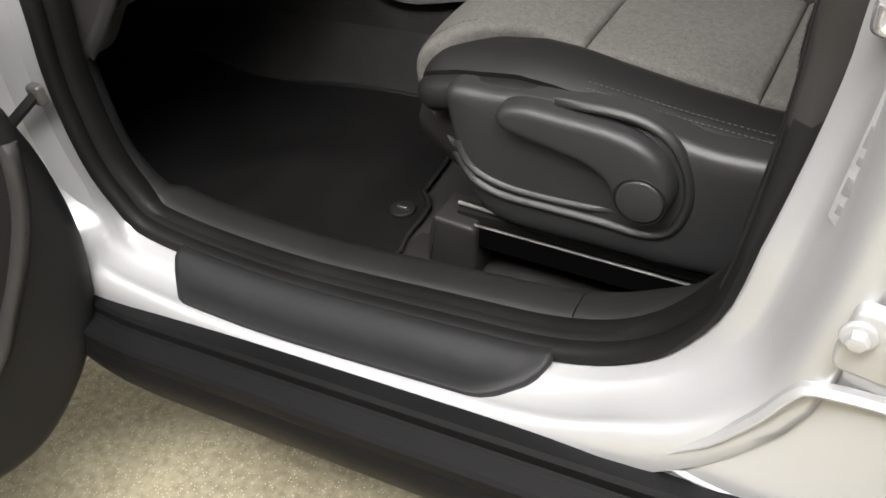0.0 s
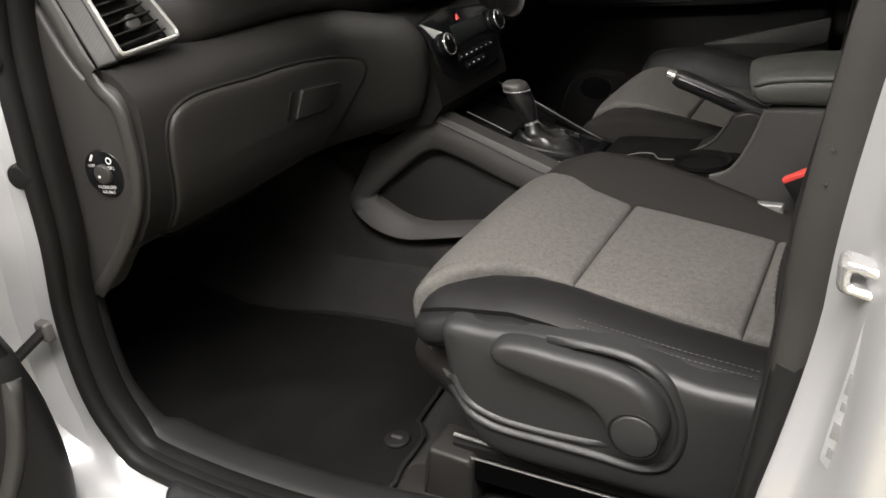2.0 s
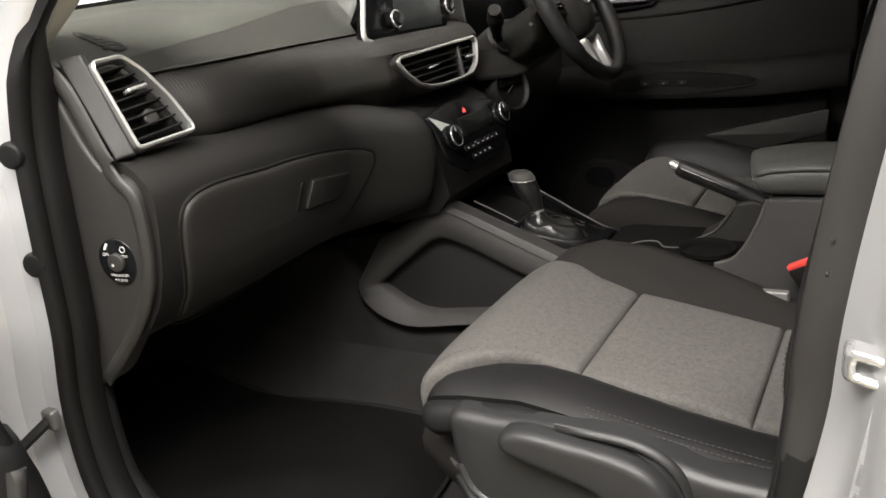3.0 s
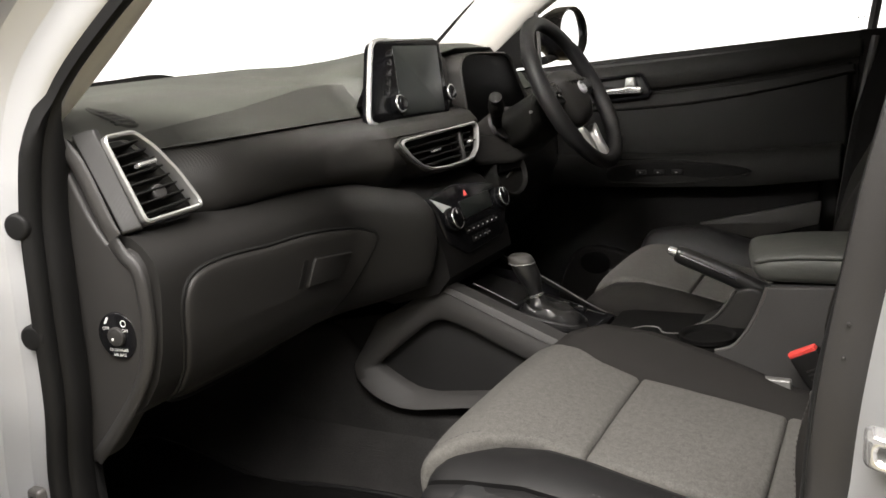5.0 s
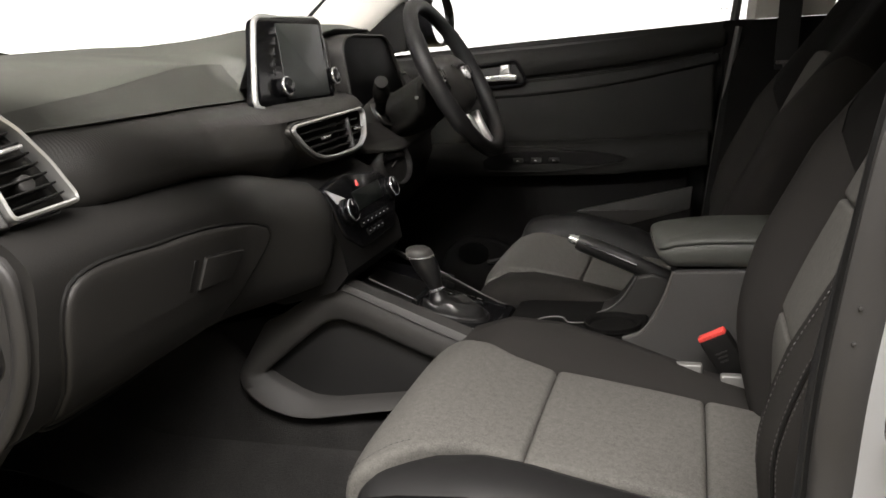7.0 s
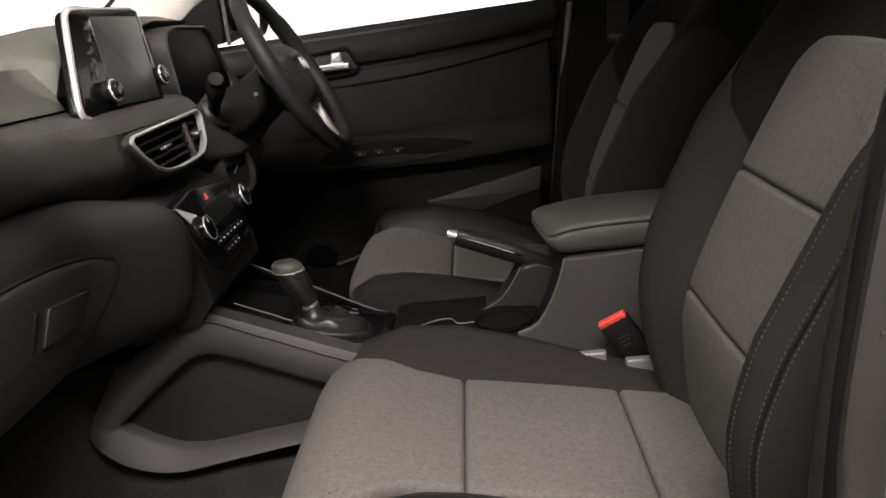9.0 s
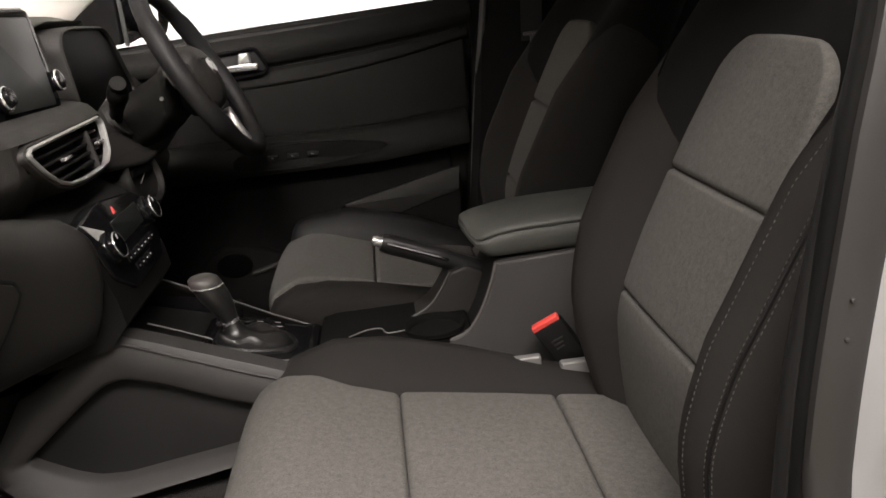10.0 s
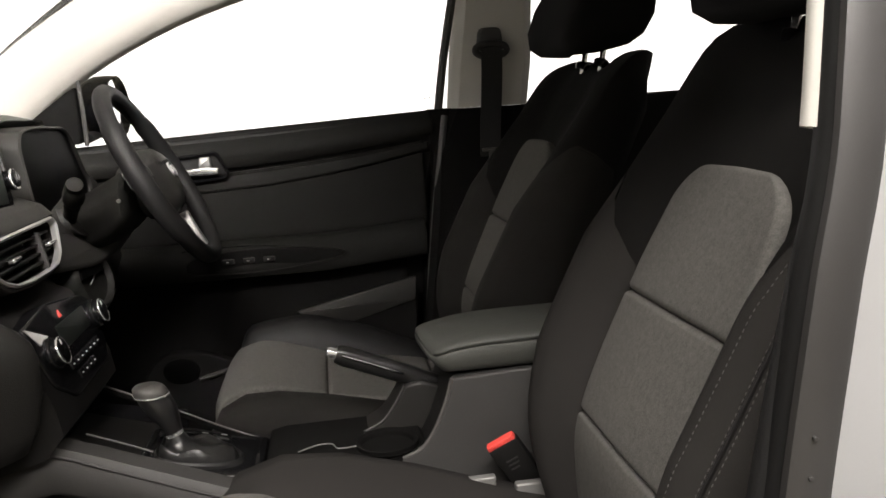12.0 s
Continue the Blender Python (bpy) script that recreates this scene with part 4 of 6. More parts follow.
for y in (-.085, -.055):
    place = axes_at((-.165, y, .790), (1, 0, .35))
    part("socket", joined(slab(circle(.010, 20), place, 0, .004, .002), slab(rounded([(-.006, -.003), (.006, -.003), (.006, .003), (-.006, .003)], .001), place, .004, .005, .0005)), "hard", con, "small power socket")
    part("socket_mark", slab([(-.004, .013), (.004, .013), (.004, .016), (-.004, .016)], place, .002, .004, .0005), "white", con)
# shifter
gate = rounded([(-.045, -.112), (.125, -.112), (.135, -.10), (.135, .05), (.125, .065), (-.045, .065)], .02)
gz = lambda a, b, c: (a, b, .735 - .22 * a + c)
part("gate_surround", frame_ring(gate, inset(gate, .010), gz, -.02, .003, .002), "gloss", con, "gloss black shifter surround")
part("gate_plate", slab(inset(gate, .009), gz, -.02, .002, .003), "gloss", con, "gloss black shifter plate")
slot = curve([(-.026, -.030), (-.018, -.062), (.020, -.074), (.060, -.068), (.088, -.052), (.097, -.026), (.086, .0), (.060, .010), (.015, .012), (-.018, .0)], 48, True)
part("gate_rim", frame_ring(slot, inset(slot, .006), gz, -.004, .010, .0035), "leather", con, "glossy black rim round the shifter slot")
step = rounded([(.112, -.086), (.128, -.088), (.128, .040), (.112, .042)], .005)
part("gate_step", slab(step, gz, -.004, .014, .004), "gloss", con, "gloss black step behind the shifter")
part("gate_step", slab(step + (.020, .004), gz, -.004, .012, .003), "hard", con, "dark step behind the shifter")
gear = thing("gear_lever", (.02, -.035, .72), "black leather shifter with chrome ring on the console", "shifter")
axis = lambda a, b, c: (.0235 + a - .33 * c, -.035 + b, .716 + c)
RING = np.linspace(0, 6.2832, 32, endpoint=False)
boot = []
for k, (h, mixed, r) in enumerate(((.012, 0, 0), (.022, .03, 0), (.031, .10, 0), (.036, .24, 0), (.035, .42, .022), (.034, .62, .021), (.036, .82, .019), (.041, 1, .0175), (.048, 1, .0150), (.055, 1, .0125))):
    row = []
    for s in RING:
        at_ = np.array(slot[int(s / 6.2832 * 48 + 24) % 48]) * .90 + (.003, -.003)
        fold = .0045 * math.sin(5 * s + .6 * k) * math.sin(math.pi * min(1, k / 7))
        low = np.array((at_[0], at_[1], .735 - .22 * at_[0] + h - .012 + fold))
        q = np.array(axis(max(r, .0125) * math.cos(s), max(r, .0125) * math.sin(s), h + fold * .6))
        row.append(low * (1 - mixed) + q * mixed)
    boot.append(row)
part("boot", loft(boot, angle=50), "leather", gear, "creased black leather shifter boot")
part("collar", tube([axis(0, 0, .054), axis(0, 0, .0585)], .0135, 24), "chrome", gear, "chrome collar")
knob = []
for h, rx, ry, sx in ((.058, .0125, .0125, 0), (.068, .0145, .0140, 0), (.080, .0188, .0178, -.001), (.092, .0218, .0206, -.002), (.104, .0236, .0222, -.003), (.113, .0230, .0218, -.004), (.120, .0225, .0212, -.004), (.125, .019, .018, -.004)):
    knob.append([axis(rx * math.cos(s) + sx, ry * math.sin(s), h) for s in RING])
part("knob", loft(knob, angle=60), "leather", gear, "black leather shift knob")
part("cap", loft([[axis(k * .0238 * math.cos(s) - .005, k * .0224 * math.sin(s), h) for s in RING] for k, h in ((.97, .1155), (1, .117), (.99, .122), (.92, .128), (.72, .1315), (.3, .1325))], angle=60), "capdark", gear, "dark satin shifter cap")
part("cap_ring", tube([axis(.0240 * math.cos(s) - .005, .0226 * math.sin(s), .1165) for s in RING], .0016, 8, closed=True), "chrome", gear, "chrome ring round the shifter top")
part("gate_trim", slab(rounded([(.040, -.100), (.118, -.082), (.124, -.088), (.070, -.108)], .003), gz, -.002, .006, .002), "satin", con, "silver trim beside the shifter")
# buttons beside the lever, cup holder
for k in range(2):
    part("console_button", slab(rounded([(.022 + .028 * k, .030), (.044 + .028 * k, .030), (.044 + .028 * k, .052), (.022 + .028 * k, .052)], .003), gz, 0, .009, .003), "gloss", con, "black console button")
    part("button_mark", slab([(.029 + .028 * k, .043), (.038 + .028 * k, .043), (.038 + .028 * k, .0455), (.029 + .028 * k, .0455)], gz, .008, .0096, .0003), "linegrey", con)
deck_z = lambda a, b, c: (a, b, .712 - .012 * (a - .13) + c)
hold = circle(.045, 48, .309, -.028)
deck = matched(curve(rounded([(.13, -.095), (.20, -.072), (.365, -.066), (.365, .100), (.13, .09)], .02, 6), 400, True), hold)
part("deck", frame_ring(deck, hold, deck_z, -.03, .006, .004), "flat_black", con, "dark console deck")
part("cup_holder", loft([[(a, b, z) for a, b in inset(hold, d)] for d, z in ((-.001, .712), (-.002, .7195), (.0, .7215), (.003, .7205), (.005, .716), (.008, .675), (.012, .668), (.03, .667), (.044, .667))], angle=50), "flat_black", con, "black cup holder")
part("cup_rim", tube([(a, b, .7212) for a, b in circle(.0462, 40, .309, -.028)], .0016, 6, closed=True), "flat_black", con)
part("deck_trim", tube(curve([(.176, -.032, .7195), (.203, -.031, .7265), (.226, -.031, .7265), (.235, -.031, .718), (.262, -.034, .7195)], 24), .0012, 6), "capdark", con, "thin silver edge of the deck")
# handbrake
hb_ = thing("handbrake", (.36, .045, .70), "black handbrake lever with chrome button", "handbrake")
lever = curve([(.243, .0455, .8415), (.28, .047, .826), (.34, .050, .800), (.385, .052, .780), (.42, .054, .765)], 20)
part("grip", tube(lever, [.0115] + [.0140] * 11 + [.0130] * 8, 14, squash=1.15), "leather", hb_, "black handbrake grip")
part("grip_trim", tube(lever[1:12] + (0, -.0155, .004), .0022, 6), "gloss", hb_)
part("button", tube([(.229, .045, .8475), (.234, .0453, .8452), (.250, .046, .839)], [.006, .0085, .0085], 16), "chrome", hb_, "chrome release button")
front_edge = [(.225, .700), (.255, .706), (.283, .716), (.306, .728), (.321, .744), (.333, .762), (.345, .782)]
fin = np.array(front_edge + [(.372, .788), (.398, .778), (.415, .765), (.415, .70)])
part("base", slab(fin[::-1], lambda a, b, c: (a, .030 - c, b), -.062, .0, .006), "dash", hb_, "dark handbrake base")
part("base_edge", tube([(a, .030, b + .001) for a, b in curve(front_edge, 20)], .0024, 6), "greytrim", hb_)

# armrest box
box = thing("armrest_box", (.52, .02, .42), "grey console box with padded armrest lid", "armrest")
edge_curve = [(.290, .712), (.315, .709), (.338, .709), (.360, .719), (.378, .743), (.392, .771), (.402, .797), (.409, .820)]
side = np.array(edge_curve + [(.80, .838), (.80, .42), (.290, .42)])
part("box", slab(rounded([(.40, .42), (.362, .70), (.382, .735), (.398, .775), (.412, .822), (.80, .838), (.80, .42)], .006, 4), lambda a, b, c: (a, c, b), .100, -.060, .006), "dark", box, "black console box")
part("side_panel", slab(side[::-1], lambda a, b, c: (a, -.056 - c, b), 0, .013, .005), "console", box, "grey box side panel")
part("panel_edge", tube([(a - .001, -.066, b) for a, b in curve(edge_curve, 30)], .0032, 8), "capdark", box, "pale edge of the box side")
LIDO = curve([(.388, -.060), (.378, -.030), (.370, .005), (.367, .038), (.378, .056), (.400, .072), (.436, .092), (.486, .104), (.58, .107), (.70, .107), (.80, .104), (.81, .02), (.80, -.062), (.70, -.066), (.56, -.068), (.46, -.068), (.41, -.067)], 110, True)


def lid_line(x, y):
    """Height of the seam between the padded top and the lower shell of the lid."""
    near = float(np.interp(x, (.365, .375, .412, .454, .513, .8), (.848, .852, .865, .869, .870, .872)))
    w = max(0, min(1, (y + .055) / .085))
    return near + (.8695 - near) * w * w * (3 - 2 * w)


mid_lid = np.array((.60, .02))
part("lid", loft([[(a, b, lid_line(a, b) - .004 + h) for a, b in inset(LIDO, d)] for d, h in ((.010, -.004), (.0035, .0), (.0015, .003), (.003, .0065), (.008, .0095), (.013, .0115), (.018, .0125))] +
                 [[(a, b, lid_line(a, b) - .004 + .013 + .002 * (1 - k)) for a, b in mid_lid + (inset(LIDO, .018) - mid_lid) * k] for k in (.8, .5, .2, .02)], angle=60), "lid", box, "grey-green padded vinyl armrest lid")
part("lid_base", loft([[(a + .014 * max(0, 1 - (a - .365) / .06) * f, b, .826 + .003 * (a - .4) + (lid_line(a, b) - .005 - .826 - .003 * (a - .4)) * k) for a, b in inset(LIDO, d)]
                       for d, k, f in ((.030, 0, 1), (.012, 0, 1), (.005, .08, 1), (.001, .3, .8), (-.0015, .6, .4), (-.001, .88, .1), (.001, 1, 0), (.014, 1.0, 0))], angle=60), "lid", box, "grey lower shell of the lid")

# ---- front seats ----
CY = -.345


def cush_z(x):
    return float(np.interp(x, (.03, .06, .10, .16, .24, .34, .455, .56, .70), (.690, .722, .734, .727, .705, .686, .668, .656, .65)))


def seat(rise=1.0, top=.018, inner=1.0, outer=0.0):
    s = thing("front_seat", (.28, CY, FL), "grey heather fabric front seat with black bolsters", "car seat", "front seats")
    Y = lambda k: CY + k

    # cushion core
    rows = []
    for x, drop, w in ((.030, .055, .90), (.036, .03, .95), (.055, .016, .98), (.10, .012, 1), (.16, .010, 1), (.24, .010, 1), (.34, .010, 1), (.455, .010, 1), (.56, .010, 1), (.66, .010, 1)):
        z = cush_z(x) - drop
        up = float(np.interp(x, (.03, .09, .165, .27, .48, .60), (0, .014, .046, .066, .018, .0))) * rise
        rows.append([(x + dx, Y(k * w), z + dz) for k, dz, dx in ((-.225, -.14, .10), (-.230, -.11, .07), (-.230, -.080, .03), (-.222, -.060, 0), (-.205, -.045, 0), (-.18, -.034, 0), (-.155, -.022, 0), (-.13, 0, 0), (0, .004, 0),
                     (.13, 0, 0), (.155, .0 + up * .3, 0), (.19, up, 0), (.225, up * .9, 0), (.246, up * .3 - .004, 0), (.25, -.045, 0), (.235, -.09, .01), (.21, -.14, .03))])
    part("cushion", loft(rows, angle=70), "fabric", s, "black fabric seat cushion")
    # insert panels of the cushion
    fx = curve([(.078, .575), (.052, .62), (.035, .668), (.041, .704), (.070, .727), (.11, .737), (.17, .727), (.2465, .7045)], 60)

    def front(u, v):
        i = u * 59
        x, z = [float(np.interp(i, range(60), fx[:, j])) for j in (0, 1)]
        hw = float(np.interp(u, (0, .45, .62, .8, 1), (.222, .222, .190, .150, .142)))
        k = -1 + 2 * v
        if k > 0:
            hw = min(hw * .94, .142 + (hw * .94 - .142) * inner)
        return (x + .010 * k ** 4 * max(0, min(1, (.9 - u) / .4)), Y(hw * k), z - .010 * abs(k) ** 5 * max(0, 1 - u * 1.1))

    part("front_insert", pad(front, 30, 18, .30, .30, .009, .012, .008), "heather", s, "grey heather fabric insert")

    def mid(u, v):
        x = .2445 + .2115 * u
        return (x, Y(-.141 + .282 * v), cush_z(x) + .003 * math.sin(math.pi * u) + .002 * math.sin(math.pi * v))

    part("middle_insert", pad(mid, 14, 16, .21, .28, .009, .010, .008), "heather", s, "grey heather fabric insert")

    def rear(u, v):
        x = .4558 + .12 * u
        return (x, Y(-.139 + .278 * v), cush_z(x) + .002 - .012 * u * u)

    part("rear_insert", pad(rear, 8, 16, .12, .28, .009, .010, .008), "heather", s, "grey heather fabric insert")

    # outer side bolster in vinyl, with a seam band
    band = []
    for x in [.060, .0615, .066, .074, .086, *np.linspace(.10, .60, 26)]:
        z = float(np.interp(x, (.06, .07, .12, .20, .25, .31, .38, .47, .60), (.686, .689, .698, .704, .698, .684, .670, .655, .648)))
        e = math.sqrt(max(.0004, 1 - (1 - min(1, (x - .0598) / .030)) ** 2))
        swell = outer * float(np.interp(x, (.05, .09, .20, .27, .34, .41, .48), (.75, 1, 1, .85, .75, .35, 0)))
        band.append([(x, Y(-.20 + (k + .20) * (.55 + .45 * e)), z - .016 + (dz + .016) * e + swell * float(np.interp(k, (-.255, -.235, -.21, -.165, -.143), (0, .75, 1, .85, .2)))) for k, dz in ((-.143, -.008), (-.148, .006), (-.170, .016), (-.205, .019), (-.228, .013), (-.240, .003), (-.2385, -.004), (-.248, -.005), (-.259, -.013), (-.261, -.034), (-.252, -.048), (-.20, -.05))])
    part("side_bolster", loft(band, angle=60), "vinyl", s, "black vinyl side bolster")
    if not outer:
        l1 = [(x, Y(-.156), float(np.interp(x, (.09, .12, .20, .30, .40, .50, .57), (.707, .712, .7095, .693, .677, .665, .661)))) for x in np.linspace(.13, .57, 22)]
        part("stitching", dashes(l1, .0036, .003, .0006), "thread", s, "pale grey stitching")
        for y, up in ((-.2250, .0152), (-.2325, .0105)):
            run = [(x, Y(y), float(np.interp(x, (.07, .12, .20, .30, .40, .50, .60), (.692, .704, .702, .686, .670, .658, .652))) + up) for x in np.linspace(.21, .59, 20)]
            part("stitching", dashes(run, .0036, .003, .0006), "thread", s, "pale grey stitching")
    l4 = [tuple(np.array(front(u, .05)) + (-.0006, -.0004, .0004)) for u in np.linspace(.12, .62, 14)]
    part("stitching", dashes(l4, .0045, .003, .0006), "thread", s, "pale grey stitching")

    # plastic shield on the outer side
    YS = CY - .262
    sh = curve([(.119, .693), (.180, .695), (.260, .697), (.330, .693), (.385, .681), (.430, .670), (.50, .668), (.58, .670), (.61, .62), (.58, .52), (.44, .500), (.305, .502), (.200, .505), (.160, .519), (.134, .556), (.122, .607), (.116, .655)], 90, True)
    P = lambda a, b, c: (a, YS - c, b)
    rows = [[P(a, b, -.05) for a, b in sh], [P(a, b, -.004) for a, b in sh], [P(a, b, .006) for a, b in inset(sh, .004)], [P(a, b, .010) for a, b in inset(sh, .012)]]
    for k in (.9, .75, .5, .25, .02):
        rows.append([P(a, b, .012) for a, b in shrink(inset(sh, .012), k)])
    shield = part("side_shield", loft(rows, angle=50), "shield", s, "dark grey plastic seat side shield")
    Q = lambda a, b, c: P(a, b, .0115 + c)
    part("ridge", bead(curve([(.128, .622), (.146, .588), (.185, .571), (.238, .566), (.304, .566), (.335, .567)], 24), Q, .0055, .005), "shield", shield)
    part("ridge", bead(curve([(.126, .606), (.145, .574), (.184, .556), (.253, .552), (.318, .549), (.366, .545), (.398, .556), (.413, .583), (.417, .615), (.410, .648), (.393, .676), (.362, .694), (.318, .700), (.26, .699)], 44), Q, .0065, .0065), "shield", shield)
    lo = curve([(.192, .680), (.203, .693), (.231, .698), (.278, .694), (.331, .688), (.369, .675), (.394, .652), (.405, .622), (.397, .592), (.371, .577), (.344, .580), (.334, .598), (.325, .619), (.304, .635), (.263, .646), (.222, .656), (.199, .664)], 80, True)
    rows = [[P(a, b, .006) for a, b in lo], [P(a, b, .022) for a, b in lo], [P(a, b, .030) for a, b in inset(lo, .003)], [P(a, b, .034) for a, b in inset(lo, .008)], [P(a, b, .0345) for a, b in inset(lo, .013)]]
    lever_ = part("height_lever", loft(rows, angle=50), "shield", shield, "dark grey seat height lever")
    place = axes_at(P(.3690, .6070, .034), (0, -1, 0))
    part("recliner_disc", slab(circle(.0275, 40), place, -.004, .0035, .003), "shield", lever_, "round cover of the lever pivot")
    part("disc_groove", tube([place(a, b, .0005) for a, b in circle(.0295, 44)], .0013, 6, closed=True), "dark", lever_)

    # seat rails and brackets
    for y in (YS + .030, CY + .20):
        part("rail", loft([[(x, y - .024, z), (x, y - .020, z + .030), (x, y + .020, z + .030), (x, y + .024, z)] for x, z in ((.09, .444), (.62, .430))]), "void", s, "black steel seat rail")
        part("rail_slide", loft([[(x, y - .012, z), (x, y - .012, z + .014), (x, y - .006, z + .016), (x, y + .01, z + .016), (x, y + .01, z)] for x, z in ((.10, .474), (.62, .462))]), "dark", s, "black steel slide")
        part("rail_edge", tube([(.13, y - .021, .477), (.46, y - .021, .466), (.62, y - .021, .462)], .0022, 6), "steel", s)
        part("slide_bar", tube([(.10, y - .006, .497), (.19, y - .006, .491), (.40, y - .006, .486)], .0030, 8), "steel", s, "steel slide bar")
        cap = [(.050, .385), (.064, .460), (.072, .485), (.132, .479), (.137, .470), (.132, .405), (.120, .385)]
        part("rail_cover", slab(rounded(cap, .006), lambda a, b, c: (a, y + .028 - c, b), 0, .062, .006), "dash", s, "black rail end cover")
        part("foot_cover", slab(rounded([(-.005, FL), (.05, FL + .018), (.13, FL + .02), (.13, FL)], .006), lambda a, b, c: (a, y + .03 - c, b), 0, .075, .008), "dash", s, "black bolt cover")
    part("riser", block(.13, .56, CY - .24, CY + .22, .46, .60, .02), "dark", s, "dark seat base")

    # backrest: line of the face in (x, z), from the hinge up
    bk = curve([(.550, .640), (.545, .735), (.554, .815), (.620, .968), (.690, 1.112), (.745, 1.205 + top * .3), (.782, 1.255 + top * .8), (.822, 1.278 + top), (.862, 1.274 + top)], 60)
    tan = np.gradient(bk, axis=0)
    tan /= np.linalg.norm(tan, axis=1)[:, None]

    def at(h, k, c):
        """A point of the backrest: share of its height, sideways, forwards of the face."""
        i = h * 59
        x, z, tx, tz = [float(np.interp(i, range(60), a)) for a in (bk[:, 0], bk[:, 1], tan[:, 0], tan[:, 1])]
        return (x - tz * c, Y(k - .018), z + tx * c)

    def hz(z):
        return float(np.interp(z, bk[:52, 1], np.linspace(0, 51 / 59, 52)))

    def half(h):
        return float(np.interp(h, (0, .15, .35, .55, .68, .80, .90, .96, 1), (.235, .250, .262, .264, .262, .256, .243, .224, .180)))

    def ring(share, lower):
        """A loop of the backrest; the seam between the grey bolsters and the black shoulders climbs outwards."""
        row = []
        for k, a, b in ((-.80, 0, -1), (-.97, 0, -.7), (-1.0, 0, -.3), (-1.0, .2, 0), (-.97, .65, 0), (-.90, .95, 0), (-.80, 1, 0), (-.70, .75, 0), (-.60, .25, -.004), (-.52, 0, -.010), (-.25, 0, -.012), (0, 0, -.012), (.25, 0, -.012),
                        (.52, 0, -.010), (.60, .25, -.004), (.70, .75, 0), (.80, 1, 0), (.90, .95, 0), (.97, .65, 0), (1.0, .2, 0), (1.0, 0, -.3), (.97, 0, -.7), (.80, 0, -1)):
            w = max(0, min(1, (abs(k) - .5) / .5))
            seam_h = hz(.985) + (hz(1.125) - hz(.985)) * w ** 1.2
            h = share * seam_h if lower else seam_h - .006 + (1 - seam_h + .006) * share
            fw = float(np.interp(h, (0, .12, .3, .5), (.84, .92, 1, 1)))
            up = float(np.interp(h, (0, .12, .3, .5, .62, .75, .9, 1), (.030, .045, .058, .050, .028, .010, .004, 0)))
            th = float(np.interp(h, (0, .5, .85, 1), (.13, .12, .095, .07)))
            c = up * a + (b if -.1 < b < 0 else b * th)
            if not lower and share < .04:
                c -= .003 * (1 - share / .04) * (1 if b > -.1 else -1)
            row.append(at(h - .075 * max(0, min(1, (h - .78) / .22)) ** 2 * max(0, -k) ** 3, k * half(h) * (fw if k > 0 else 1), c))
        return row

    part("backrest", loft([ring(q, True) for q in np.linspace(0, 1, 22)], caps=False, angle=70), "fabric", s, "dark grey fabric backrest with side bolsters")
    tops = [ring(q, False) for q in np.r_[0, .04, np.linspace(.1, .8, 9), .87, .93, .97, 1.0]]
    tops.append([tuple(np.mean(np.array(tops[-1]), axis=0))] * len(tops[-1]))
    part("shoulder_panel", loft(tops, caps=False, angle=70), "shoulder", s, "black fabric top of the backrest")

    def ins(h0, h1, top=0.0):
        def face(u, v):
            h = h0 + (h1 - h0) * u
            hw = float(np.interp(h, (0, .2, .34, .50, .66, .73), (.140, .144, .146, .138, .118, .102)))
            k = -1 + 2 * v
            if top:
                lim = (h1 - .085) if top else 9
                if h > lim:
                    q = (h - lim) / .085
                    hw = hw * (1 - q ** 3 * .42)
            return at(h, hw * k, .004 + .003 * math.sin(math.pi * v))
        return face

    part("lower_insert", pad(ins(.01, hz(.8142)), 14, 16, .2, .27, .009, .012, .008), "heather", s, "grey heather fabric insert")
    part("middle_insert", pad(ins(hz(.8136), hz(.9692)), 12, 16, .17, .27, .009, .012, .008), "heather", s, "grey heather fabric insert")
    part("upper_insert", pad(ins(hz(.9686), hz(1.128), 1), 18, 16, .19, .25, .010, .012, .008), "heather", s, "grey heather fabric insert")
    for k in (-.85, -.945, -.968):
        run = []
        for h in np.linspace(.04, .66, 24):
            up = float(np.interp(h, (0, .12, .3, .5, .62, .75, .9, 1), (.030, .045, .058, .050, .028, .010, .004, 0)))
            run.append(at(h, k * half(h), up * float(np.interp(k, (-1, -.97, -.90, -.80, -.70), (.2, .65, .95, 1, .75))) + .0012))
        part("stitching", dashes(run, .0034, .0030, .0006), "thread", s, "pale grey stitching")
        if k == -.945:
            part("seam", tube([(p[0] + .0015, p[1] - .003, p[2] - .001) for p in run], .0022, 6), "dark", s)
    # headrest
    hr = []
    c0 = (.885, 1.395)
    for z, f, b, w in ((1.290, .030, .035, .085), (1.295, .060, .055, .130), (1.312, .082, .072, .152), (1.345, .092, .080, .160), (1.39, .088, .076, .158), (1.44, .070, .066, .148), (1.472, .040, .045, .108), (1.486, .015, .03, .075), (1.489, .004, .01, .03)):
        x = .785 + (z - 1.29) * .28
        loop = rounded([(x - f, -w), (x + b, -w), (x + b, w), (x - f, w)], .045, 6)
        hr.append([(a, Y(k), z - .006 * (a < x)) for a, k in loop])
    head = part("headrest", loft(hr, angle=70), "shoulder", s, "black fabric headrest")
    for k in (-.055, .055):
        part("headrest_post", tube([(.800, Y(k), 1.245), (.812, Y(k), 1.31)], .006, 10), "chrome", s, "chrome headrest post")
        part("post_collar", slab(circle(.014, 20), axes_at((.802, Y(k), 1.264), (.3, 0, 1), (1, 0, 0)), -.006, .010, .004), "gloss", s)
    # inner side: belt buckle on its stalk, hinge cover
    YI = CY + .205
